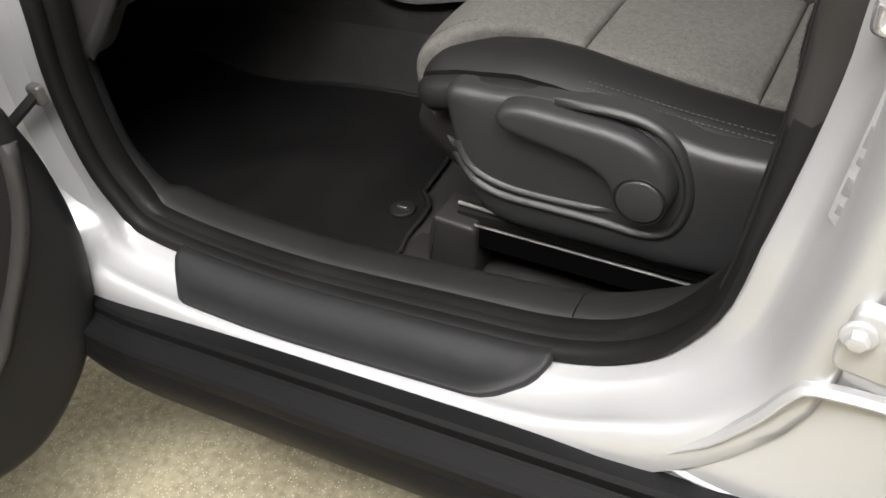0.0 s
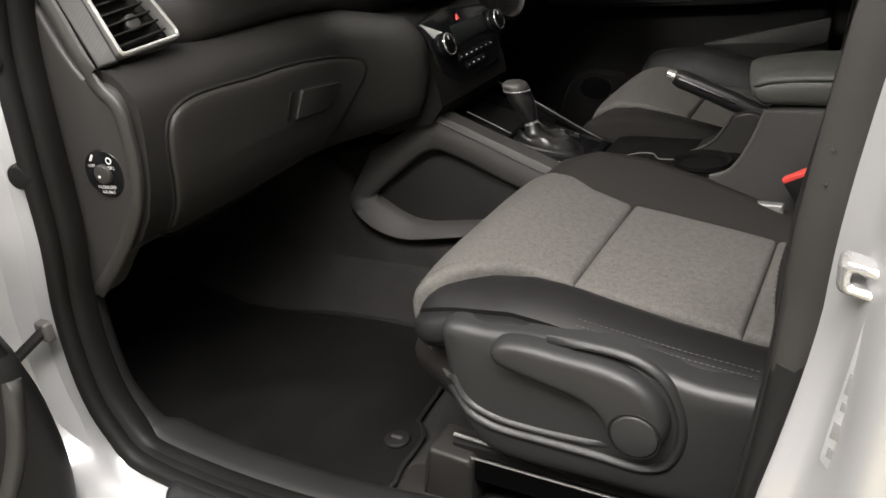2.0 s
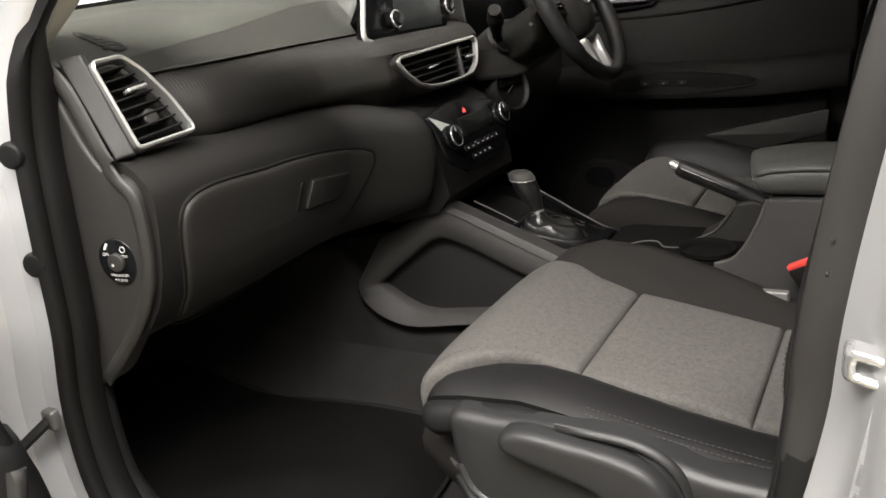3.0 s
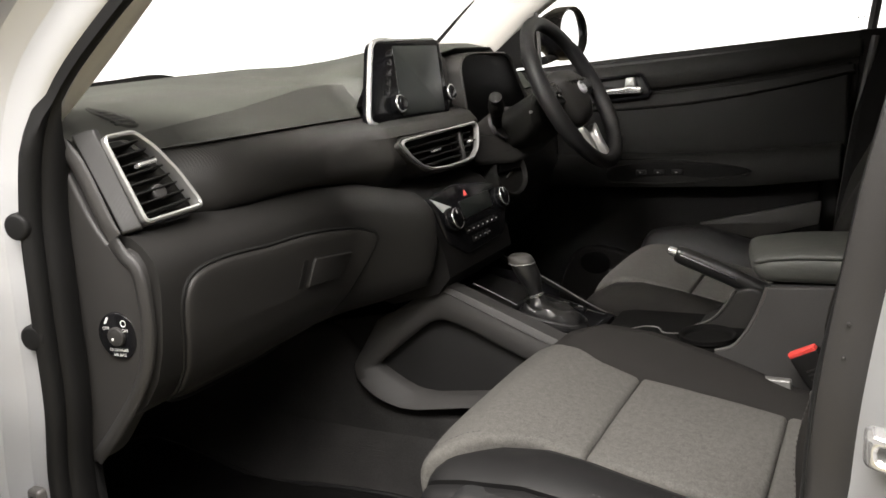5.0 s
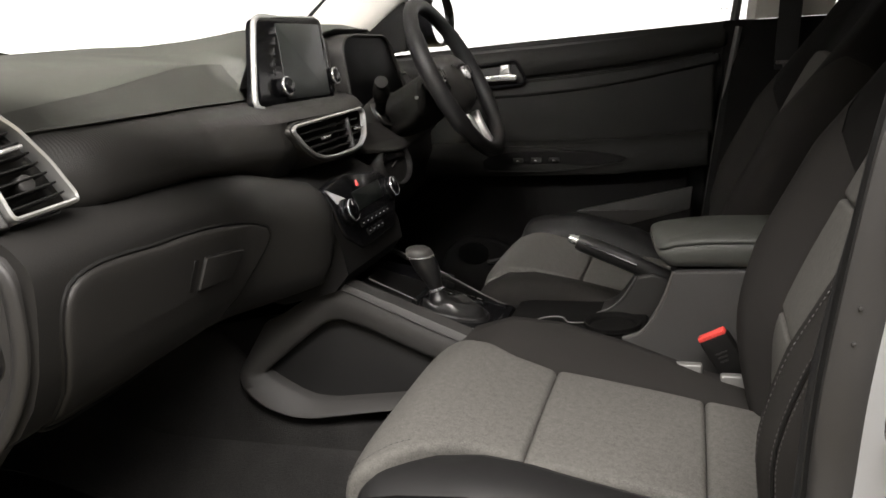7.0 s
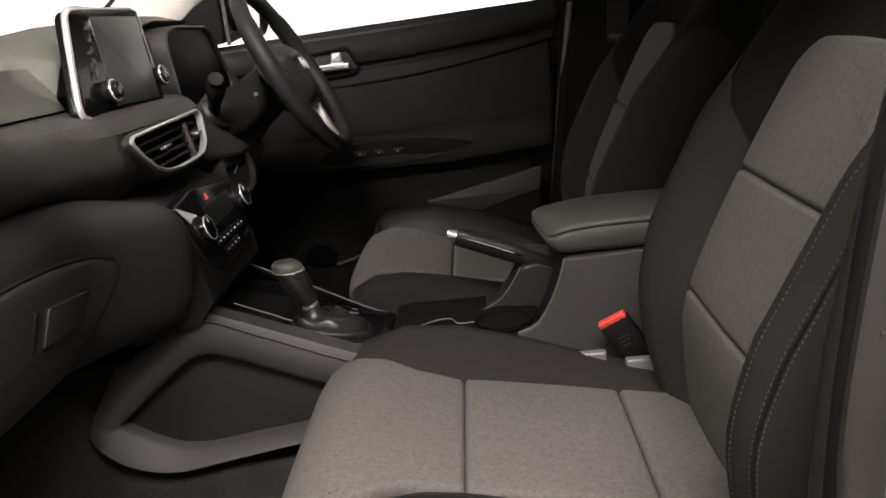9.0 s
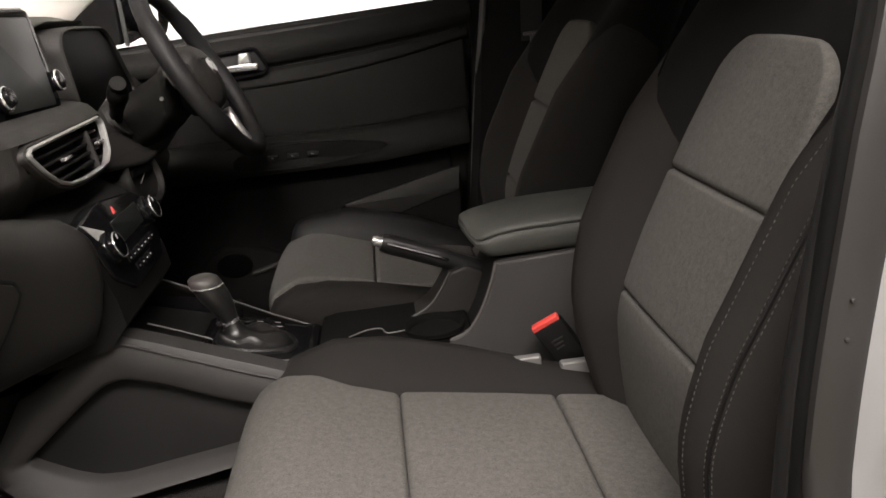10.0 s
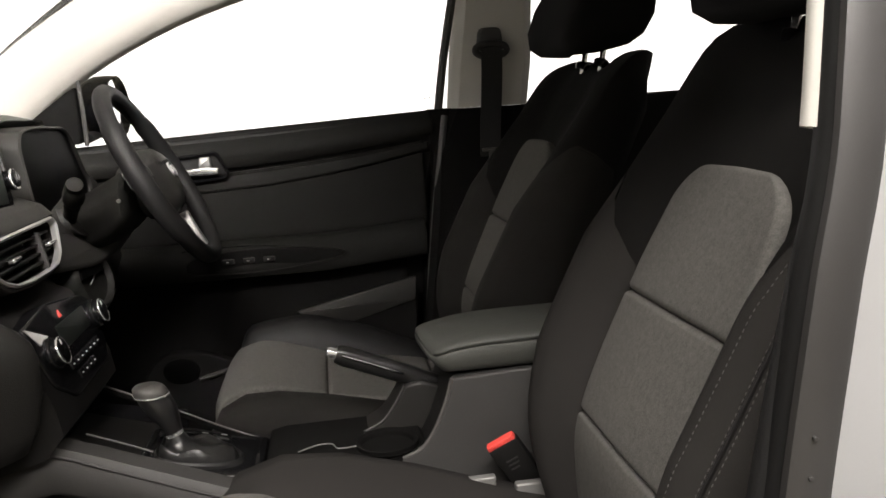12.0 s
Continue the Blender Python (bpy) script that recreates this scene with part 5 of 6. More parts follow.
    BK = axes_at((.4655, -.1180, .7365), (-.199, -.939, -.12), (-.5, 0, .83))
    bkl = part("buckle", slab(rounded([(-.020, -.080), (.024, -.080), (.0235, -.002), (-.0225, -.002)], .005), BK, -.007, .008, .003), "dark", s, "black belt buckle")
    part("buckle_button", slab(rounded([(-.022, -.004), (.022, -.004), (.0215, .005), (-.0215, .005)], .0025), BK, -.004, .0075, .0025), "red", bkl, "red release button")
    for k in range(3):
        part("print_bar", slab([(-.009, -.030 - .007 * k), (.010 - .003 * k, -.030 - .007 * k), (.010 - .003 * k, -.0275 - .007 * k), (-.009, -.0275 - .007 * k)], BK, .0075, .0086, .0002), "hard", bkl)
    part("buckle_stalk", block(.478, .556, YI - .010, YI + .002, .610, .684, .004, "y"), "capgrey", s, "steel buckle bracket")
    part("seat_hinge", block(.400, .452, YI - .002, YI + .010, .630, .696, .004, "y"), "capgrey", s, "steel hinge plate")
    return s


seat()
d_seat = seat(.5, .0, .1, .052)
for ob in d_seat.children_recursive:
    ob.data.transform(Matrix.Diagonal((1, -1, 1, 1)))
    ob.data.flip_normals()
d_seat.location = (.28 - .022, .380, FL + .004)

# ---- dashboard ----
dash = thing("dashboard", (-.45, 0, .80), "black soft plastic dashboard with silver vent frames", "dashboard")


def rowz(*pairs):
    return lambda y: float(np.interp(y, [p[0] for p in pairs], [p[1] for p in pairs]))


front = rowz((-.735, -.036), (-.60, -.036), (-.55, -.006), (-.50, .0), (-.32, .0), (-.25, .030), (-.205, .058), (-.15, .066), (.12, .066), (.20, .02), (.30, -.02), (.72, -.02))


def ease(x):
    x = max(0, min(1, x))
    return x * x * (3 - 2 * x)


mound_z = rowz((-.17, 1.168), (-.126, 1.188), (-.05, 1.206), (.10, 1.219), (.185, 1.230), (.36, 1.228), (.42, 1.180), (.47, 1.14), (.56, 1.13))
peak = rowz((-.73, 1.178), (-.55, 1.196), (-.35, 1.210), (-.1, 1.219), (.1, 1.224), (.45, 1.222), (.73, 1.18))
mound_x = rowz((-.20, -.258), (-.17, -.256), (.0, -.256), (.10, -.227), (.45, -.222), (.5, -.25))


def top_rows(y):
    """The upper pad: it rises into the mound behind the screen and the instrument hood."""
    f = front(y)
    m = ease((y + .172) / .05) * ease((.56 - y) / .10)
    crest = rowz((-.735, 1.143), (-.60, 1.141), (-.42, 1.155), (-.25, 1.176), (-.10, 1.18), (.14, 1.18), (.30, 1.20), (.72, 1.16))(y)
    sag = .022 * max(0, (abs(y) - .45) / .28) ** 2
    pk_ = peak(y)
    low = [(-.93, 1.160 - sag), (-.86, pk_ - .018), (-.74, pk_), (-.60, pk_ - .006), (-.47, 1.198 - sag), (-.385, 1.186 - sag * .6), (-.316, crest + .002), (-.301, crest - .022), (-.272 + f * .3, 1.121)]
    zc, xc = mound_z(y), mound_x(y)
    xr = xc - .05 * ease((y - .112) / .008) * ease((.37 - y) / .02)
    high = [(-.93, 1.160 - sag), (-.86, pk_ - .018), (-.74, pk_), (-.60, pk_ - .004), (-.45, max(1.20, zc + .010)), (xc - .07, zc + .014), (xc - .014, zc - .001), (xr, zc - .013), (max(xr + .008, -.272 + f * .3) if y < .1 else xr + .008, 1.121 if y < .1 else 1.112)]
    return [(a + (c - a) * m, b + (d - b) * m) for (a, b), (c, d) in zip(low, high)]


def bulge_rows(y):
    """The bolster below the seam; it stops round the opening of the middle vents."""
    f = front(y)
    out = [(-.276 + f * .3, 1.119), (-.262 + f * .7, 1.114), (-.243 + f * .95, 1.102), (-.232 + f, 1.086), (-.229 + f * .95, 1.068), (-.228 + f, 1.050), (-.232 + f, 1.036), (-.240 + f, 1.028), (-.262 + f * .9, 1.022 - f * .4), (-.30, 1.02 - f * .4), (-.40, 1.02)]
    well = lambda z: ease((y + .191 - (1.073 - z) * .9) / .006) * ease((.112 - y) / .006)
    return [(x - .06 * well(z) * (1.012 < z < 1.078), z) for x, z in out]


low_raw = rowz((-.735, 0), (-.30, 0), (-.26, .025), (-.20, .092), (-.178, .098), (-.158, .055), (.09, .055), (.16, .03), (.26, -.02), (.72, -.02))


def low_front_(y):
    return sum(low_raw(y + .004 * k) for k in range(-4, 5)) / 9


def low_rows(y):
    f = low_front_(y)
    d = rowz((-.735, 0), (-.45, 0), (-.26, -.012), (-.16, -.045), (.16, -.045), (.3, -.01), (.72, 0))(y)
    lift = rowz((-.735, 0), (-.30, 0), (-.20, .03), (-.12, .06), (.12, .06), (.2, .0), (.72, 0))(y)
    g = f * 1.0
    return [(-.40, 1.03 + d), (-.262 + g * .8, 1.031 + d), (-.240 + g, 1.026 + d), (-.222 + g, 1.014 + d), (-.208 + g, .998 + d), (-.202 + g, .980 + d), (-.203 + g, .955 + d), (-.208 + g * 1.05, .92 + d * .6), (-.216 + g * 1.1, .88 + lift * .2),
            (-.232 + g * 1.2, .84 + lift * .5), (-.258 + g * 1.3, .805 + lift * .6), (-.30 + g, .778 + lift * .7), (-.40, .765 + lift * .5), (-.60, .80)]


def wall(fn, back, angle=32):
    rows = []
    for y in sorted([*np.linspace(-.716, .72, 76), *np.linspace(-.207, -.128, 26), *np.linspace(.09, .135, 8)]):
        p = fn(float(y))
        rows.append([(x, float(y), z) for x, z in p] + [(x, float(y), z) for x, z in back])
    return loft(rows, angle=angle)


part("upper_pad", wall(top_rows, [(-.33, 1.09), (-.60, 1.10), (-.90, 1.10)], 70), "dash_top", dash, "grained dash top with the green of windscreen light in its colour")
face = []
for y in np.linspace(-.7155, -.150, 46):
    p = top_rows(float(y))[6:]
    lift = .0022 * ease((-.150 - y) / .012)
    face.append([(p[0][0] + lift * .3, y, p[0][1] + lift * .4), (p[1][0] + lift, y, p[1][1] + lift * .3), (p[2][0] + lift, y, p[2][1] + .001), (p[2][0] - .008, y, p[2][1] - .002), (p[1][0] - .006, y, p[1][1] - .004)])
part("fascia", loft(face, angle=50), "fascia", dash, "black face below the dash top")
face = []
for y in np.r_[np.linspace(.02, .11, 10), np.linspace(.112, .122, 5), np.linspace(.13, .47, 22)]:
    p = top_rows(float(y))[6:]
    lift = .002 * ease((y - .02) / .05) * ease((.47 - y) / .03)
    face.append([(p[0][0] + lift * .3, y, p[0][1] + lift), (p[1][0] + lift, y, p[1][1] + lift), (p[2][0] + lift, y, p[2][1]), (p[2][0] - .006, y, p[2][1] - .002), (p[1][0] - .006, y, p[1][1] - .004)])
part("hood_face", loft(face, angle=50), "dash", dash, "black face of the instrument hood")
edge_ = [(-.80, float(y), peak(float(y)) + .0005) for y in np.linspace(-.50, -.06, 16)]
part("screen_edge", tube(edge_, [.007] * 10 + [.0075, .0085, .009, .009, .007, .002], 8), "flat_black", dash, "black edge at the foot of the windscreen")
part("middle_pad", wall(bulge_rows, [(-.42, 1.10)]), "bolster", dash, "black soft dash bolster")
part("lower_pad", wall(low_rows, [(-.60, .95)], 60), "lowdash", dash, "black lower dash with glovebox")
# end panel beside the front door
ep = curve([(-.60, 1.10), (-.42, 1.150), (-.347, 1.140), (-.327, 1.116), (-.295, 1.050), (-.266, 1.016), (-.238, 1.012), (-.222, .995), (-.218, .970), (-.222, .90), (-.245, .84), (-.300, .775), (-.372, .708), (-.50, .70), (-.62, .78)], 90, True)
EP = lambda a, b, c: (a, -.722 - c, b)
part("end_panel", slab(ep, EP, -.03, .004, .006), "hard", dash, "dark grey dash end panel")
EQ = lambda a, b, c: EP(a, b, .004 + c)
part("end_bead", bead(curve([(-.262, 1.024), (-.248, 1.006), (-.230, .990), (-.224, .960), (-.228, .90), (-.252, .84), (-.305, .775), (-.365, .716)], 40), EQ, .010, .005), "hard", dash, "dark bead along the dash end")
part("end_bead", bead(curve([(-.332, 1.148), (-.300, 1.116), (-.268, 1.048), (-.256, 1.026)], 20), EQ, .012, .0035), "console", dash, "grey bead along the vent pod")

# side vent pod
A_, B_, C_, D_ = (-.286, -.702, 1.150), (-.283, -.655, 1.152), (-.240, -.597, 1.045), (-.236, -.700, 1.043)
v_up = (Vector(A_) - Vector(D_)).normalized()
v_n = Vector((.93, -.12, .36)).normalized()
VP = axes_at(D_, v_n, v_up)
vo = rounded([(.004, -.006), (.094, -.006), (.096, .004), (.0845, .047), (.066, .087), (.045, .113), (.003, .113), (-.002, .104)], .010, 6)
part("vent_pod", slab(inset(vo, -.003), VP, -.08, -.032, .004), "ribbed", dash, "ribbed dark vent pod")
vent = part("side_vent", frame_ring(vo, inset(vo, .0050), VP, -.016, .006, .0022), "satin", dash, "satin silver vent frame")
part("vent_well", slab(inset(vo, .002), VP, -.040, -.028, .001), "dark", vent)
for k in range(8):
    b = .006 + .0128 * k
    wide = float(np.interp(b, (0, .012, .062, .104), (.087, .084, .066, .044)))
    part("slat", slab(rounded([(.004, b), (wide, b + .003), (wide, b + .0055), (.004, b + .0025)], .0015), VP, -.030, -.002, .0012), "dark", vent, "black vent slat")
part("vent_tab", slab(rounded([(.028, .064), (.058, .066), (.058, .0705), (.028, .0695)], .002), VP, -.004, .006, .002), "chrome", vent, "chrome vent tab")
part("vent_wheel", slab(circle(.011, 20, .048, .030), VP, -.02, -.004, .003), "hard", vent)
Q1, Q2, Q3, Q4 = [np.array(q) + (.004, -.004, .002) for q in ((-.312, -.718, 1.152), (-.288, -.703, 1.157), (-.234, -.699, 1.034), (-.249, -.718, 1.030))]
part("pod_side", pad(lambda u, v: (Q1 * (1 - u) + Q4 * u) * (1 - v) + (Q2 * (1 - u) + Q3 * u) * v, 10, 4, .13, .03, .003, .003, .012), "ribbed", dash, "ribbed dark panel beside the vent")
# demister slot on the dash top
dm = curve([(-.381, -.632), (-.374, -.619), (-.358, -.600), (-.335, -.593), (-.334, -.614), (-.364, -.627)], 40, True)
DM = lambda a, b, c: (a, b, 1.178 - .53 * (a + .38) + c)
demist = part("demister", frame_ring(inset(dm, -.002), inset(dm, .0015), DM, -.006, .0035, .001), "fascia", dash, "side demister grille")
part("demister_slot", slab(inset(dm, .001), DM, -.006, .0012, .0005), "dark", demist)
for k in range(4):
    x = -.366 + .0085 * k
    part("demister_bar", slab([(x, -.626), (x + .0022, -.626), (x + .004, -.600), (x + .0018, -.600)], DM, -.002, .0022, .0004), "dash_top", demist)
for y, x in ((-.18, -.70), (.02, -.68)):
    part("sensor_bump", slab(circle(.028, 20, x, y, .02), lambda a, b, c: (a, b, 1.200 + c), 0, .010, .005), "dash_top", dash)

# glovebox lid
GL = curve([(-.668, .962), (-.50, .968), (-.40, .963), (-.32, .952), (-.280, .942), (-.266, .924), (-.286, .870), (-.306, .825), (-.335, .792), (-.42, .777), (-.55, .772), (-.645, .780), (-.668, .83)], 80, True)


def on_low(a, b, c):
    p = low_rows(a)[4:12]
    x = float(np.interp(-b, [-q[1] for q in p], [q[0] for q in p]))
    return (x + c, a, b)


rows = [[on_low(a, b, -.010) for a, b in GL], [on_low(a, b, .002) for a, b in GL], [on_low(a, b, .006) for a, b in inset(GL, .002)], [on_low(a, b, .0075) for a, b in inset(GL, .006)], [on_low(a, b, .008) for a, b in inset(GL, .014)],
        *[[on_low(a, b, .0085) for a, b in shrink(inset(GL, .014), k)] for k in (.9, .78, .64, .5, .36, .22, .1, .01)]]
glove = part("glovebox_lid", loft(rows, angle=50), "dash", dash, "black glovebox lid")
part("lid_gap", tube([on_low(a, b, .001) for a, b in inset(GL, -.0025)], .0028, 6, closed=True), "dark", dash)
part("handle_slot", slab(rounded([(-.455, .889), (-.444, .886), (-.430, .929), (-.442, .931)], .004), on_low, .004, .0094, .0008), "dark", glove, "dark slot beside the glovebox handle")
gh = rounded([(-.434, .884), (-.351, .878), (-.313, .913), (-.322, .917), (-.418, .929)], .006)
part("handle_rim", slab(inset(gh, -.001), on_low, .004, .0096, .001), "dark", glove, "dark joint round the glovebox handle")
part("glovebox_handle", slab(inset(gh, .0012), on_low, .006, .0125, .002), "dash", glove, "black glovebox handle")

# airbag switch on the end panel
sw = part("airbag_switch", slab(circle(.031, 40), axes_at((-.276, -.7265, .901), (.12, -1, 0)), -.004, .003, .0015), "gloss", dash, "round black passenger airbag switch")
SWP = axes_at((-.276, -.7295, .901), (.12, -1, 0))
part("switch_barrel", slab(circle(.0125, 28), SWP, 0, .005, .002), "hard", sw, "grey key barrel")
part("switch_pointer", slab(circle(.002, 10, -.004, -.003), SWP, .004, .0056, .0004), "white", sw)
part("switch_icon", frame_ring(circle(.0045, 20, .012, .017), circle(.0033, 20, .012, .017), SWP, -.001, .0007, .0003), "white", sw)
part("switch_icon", slab(rounded([(-.019, .016), (-.015, .016), (-.010, .024), (-.013, .025)], .001), SWP, -.001, .0007, .0003), "white", sw)


def text(name, body_text, size, place, material, parent):
    """Lettering with the built-in font, laid on a surface."""
    c = bpy.data.curves.new(name, "FONT")
    c.body, c.size, c.align_x, c.align_y = body_text, size, "CENTER", "CENTER"
    ob = bpy.data.objects.new("tmp", c)
    scene.collection.objects.link(ob)
    bpy.context.view_layer.update()
    me = ob.evaluated_get(bpy.context.evaluated_depsgraph_get()).to_mesh()
    bm = bmesh.new()
    bm.from_mesh(me)
    for v in bm.verts:
        v.co = Vector(place(v.co.x, v.co.y, 0))
    bpy.data.objects.remove(ob)
    return part(name, bm, material, parent)


text("switch_text", "OFF", .0062, lambda a, b, c: SWP(a - .016, b + .010, .0008), "white", sw)
text("switch_text", "ON", .0062, lambda a, b, c: SWP(a + .014, b + .008, .0008), "white", sw)
text("switch_text", "PASSENGER", .0056, lambda a, b, c: SWP(a, b - .018, .0008), "white", sw)
text("switch_text", "AIR BAG", .0056, lambda a, b, c: SWP(a, b - .0245, .0008), "white", sw)

# middle vents
CV = axes_at((-.158, -.030, 1.045), (.97, 0, .22))
co = rounded([(-.140, .0), (-.112, -.020), (-.080, -.030), (-.03, -.034), (.04, -.034), (.085, -.030), (.113, -.016), (.128, .006), (.139, .028), (.130, .040), (-.150, .036), (-.166, .028)], .007, 5)
part("vent_housing", frame_ring(inset(co, -.004), inset(co, .001), CV, -.06, .002, .002), "dash", dash, "black middle vent housing")
cv = part("middle_vent", frame_ring(co, inset(co, .0055), CV, -.004, .0065, .0025), "satin", dash, "satin silver vent frame")
part("vent_well", slab(inset(co, .002), CV, -.04, -.030, .001), "dark", cv)
for k in range(4):
    b = -.020 + .0125 * k
    part("slat", slab(rounded([(-.140 + max(0, .022 - b) * 1.0, b), (.104 + b * .6, b + .002), (.104 + b * .6, b + .0055), (-.140 + max(0, .022 - b) * 1.0, b + .0035)], .0012), CV, -.030, -.003, .0012), "dark", cv, "black vent slat")
part("vent_divider", slab(rounded([(.052, -.028), (.060, -.028), (.066, .026), (.058, .026)], .002), CV, -.022, .002, .002), "hard", cv, "black vent divider")
for a in (-.045, .100):
    part("vent_tab", slab(rounded([(a - .014, .001), (a + .014, .002), (a + .014, .006), (a - .014, .006)], .002), CV, -.004, .004, .002), "chrome", cv, "chrome vent tab")

# heater panel
HP = axes_at((-.120, -.032, .918), (.955, 0, .30))
ho = rounded([(-.130, .058), (-.030, .068), (.110, .050), (.162, .020), (.150, -.010), (.098, -.058), (-.060, -.062), (-.112, -.030)], .010, 5)
heat = part("heater_panel", slab(ho, HP, -.05, .004, .004), "gloss", dash, "gloss black heater control panel")
for a, b in ((-.085, .008), (.122, .012)):
    d = part("heater_dial", joined(slab(circle(.0225, 36, a, b), HP, 0, .012, .003), slab(circle(.0185, 36, a, b), HP, .008, .022, .003)), "gloss", heat, "black heater dial")
    part("dial_ring", tube([HP(x, y, .0205) for x, y in circle(.0180, 40, a, b)], .0012, 8, closed=True), "chrome", d, "chrome dial ring")
    part("dial_mark", slab([(a - .0015, b + .008), (a + .0015, b + .008), (a + .0015, b + .015), (a - .0015, b + .015)], HP, .021, .0226, .0003), "white", d)
part("display", slab(rounded([(-.030, .000), (.090, .002), (.092, .034), (-.036, .034)], .003), HP, .001, .0052, .001), "screen", heat, "dark heater display")
tri_ = rounded([(-.007, .040), (.006, .040), (-.0005, .051)], .001)
part("hazard_mark", slab(tri_, HP, .003, .0052, .0003), "red", heat, "red hazard triangle")
# white triangle painting the reflection on the panel's edge
part("corner_mark", slab([(-.128, .056), (-.068, .030), (-.102, .026)], HP, .003, .0050, .0003), "white", heat, "painted pale reflection at the panel corner")
for r, n_ in ((-.028, 7), (-.046, 4)):
    for k in range(n_):
        a = -.045 + .020 * k + (.015 if n_ == 4 else 0)
        btn = part("heater_button", slab(rounded([(a, r), (a + .016, r), (a + .016, r + .012), (a, r + .012)], .002), HP, .002, .0065, .0015), "gloss", heat, "black heater button")
        part("button_mark", slab([(a + .005, r + .005), (a + .0105, r + .005), (a + .0105, r + .0068), (a + .005, r + .0068)], HP, .006, .0071, .0002), "white", btn)
part("console_face", loft([[(-.245, y, 1.00), (-.19, y, .99), (-.150, y, .97), (-.126, y, .93), (-.105, y, .87), (-.100, y, .835), (-.125, y, .805), (-.22, y, .78), (-.33, y, .80)] for y in (-.17, -.160, -.150, .08, .10)], angle=40), "dark", dash, "black center stack")

# touch screen on the dash
scr = thing("touch_screen", (-.23, -.055, 1.12), "black upright touch screen with silver edge and knobs", "screen")
SC = axes_at((-.222, -.060, 1.178), (.975, -.03, .20))
so_ = rounded([(-.153, -.074), (.130, -.079), (.158, .073), (-.080, .073)], .020, 8)
part("housing", slab(so_, SC, -.012, .004, .004), "piano", scr, "gloss black screen housing")
part("back", slab(inset(so_, .040), SC, -.028, -.010, .006), "dash", scr, "black screen back")
part("edge_trim", tube([SC(a, b, .002) for a, b in curve([(-.128, -.0735), (-.142, -.068), (-.143, -.054), (-.115, .004), (-.092, .048), (-.080, .066), (-.062, .0725), (-.02, .073), (.06, .073), (.135, .073)], 44)], [.0048] * 25 + [.0034] * 3 + [.0022] * 16, 10), "satin", scr, "satin silver edge trim")
part("display", slab(rounded([(-.044, -.064), (.110, -.068), (.140, .060), (-.020, .062)], .004), SC, .002, .0050, .001), "screen", scr, "dark glass display")
for k in range(5):
    part("touch_key", slab(rounded([(-.086 + .009 * k, -.024 + .017 * k), (-.064 + .009 * k, -.024 + .017 * k), (-.058 + .009 * k, -.012 + .017 * k), (-.080 + .009 * k, -.012 + .017 * k)], .002), SC, .003, .0046, .0004), "piano", scr, "black touch key")
for a, b, q in ((-.056, -.044, 1), (.147, -.036, .55)):
    k_ = part("screen_knob", joined(slab(circle(.0155, 32, a, b), SC, .002, .016 * q, .003), slab(circle(.012, 32, a, b), SC, .012 * q, .024 * q, .002)), "gloss", scr, "black rotary knob")
    part("knob_ring", tube([SC(x, y, .0165 * q) for x, y in circle(.0145, 36, a, b)], .0018, 8, closed=True), "chrome", k_, "chrome knob ring")


# instrument hood, cluster, column, stalks
OP = rounded([(.117, 1.10), (.116, 1.190), (.136, 1.208), (.185, 1.214), (.352, 1.210), (.380, 1.194), (.412, 1.139), (.440, 1.10), (.40, 1.05), (.15, 1.05)], .016, 6)
OP = OP + (.030, .0)
CL = lambda a, b, c: (-.222 + .10 * (1.13 - b) + c, a, b)
part("instrument_hood", frame_ring(inset(OP, -.006), OP, CL, -.06, .022, .003), "dash", dash, "dark rim of the instrument hood")
# shallow black slab; the darkness of the instrument recess is its colour
part("instrument_panel", slab(inset(OP, -.002), CL, -.06, .015, .002), "void", dash, "black instrument panel")
oval = lambda v, e=.6: math.copysign(abs(v) ** e, v)
part("column_cover", loft([[(x, .362 + w * oval(math.cos(s)), z + h * oval(math.sin(s))) for s in np.linspace(0, 6.2832, 40, endpoint=False)]
                           for x, z, w, h in ((-.26, 1.000, .104, .048), (-.155, 1.052, .108, .054), (-.127, 1.064, .116, .056), (-.108, 1.075, .128, .055), (-.094, 1.084, .134, .050), (-.086, 1.088, .128, .043), (-.083, 1.090, .10, .032), (-.082, 1.090, .05, .02))], angle=50), "door", dash, "dark steering column cover")
part("column_screw", tube([(-.094, .235, 1.088), (-.094, .2265, 1.088)], .0034, 12), "steel", dash, "small bright screw of the column cover")
part("driver_lower_dash", loft([[(x, y, z) for x, z in ((-.24, 1.02), (-.225, .99), (-.215, .92), (-.24, .84), (-.30, .78), (-.45, .74), (-.50, .95))] for y in (.14, .17, .40, .60, .70)], angle=40), "dash", dash, "black lower dash")
part("column_surround", slab(rounded([(.120, 1.062), (.20, 1.076), (.30, 1.096), (.42, 1.090), (.48, 1.010), (.36, .985), (.25, .978), (.120, .992)], .015), lambda a, b, c: (-.183 + .5 * (1.06 - b) + .15 * (a - .25) + c, a, b), -.05, .0, .010), "dash", dash, "black dash face round the stalk")
# round pod below the stalk: a barrel whose face has a raised rim round a sunken half
PD = axes_at((-.150, .236, .960), (.93, -.16, .25))
face_ = circle(.060, 40, 0, 0, .052)
pod_ = part("start_pod", loft([[PD(a, b, c) for a, b in inset(face_, d)] for d, c in ((-.026, -.075), (-.014, -.030), (-.004, -.004), (.0, .002), (.004, .004), (.007, .002), (.009, -.006), (.03, -.008), (.045, -.008))], angle=50), "door", dash, "dark rounded pod below the stalk")
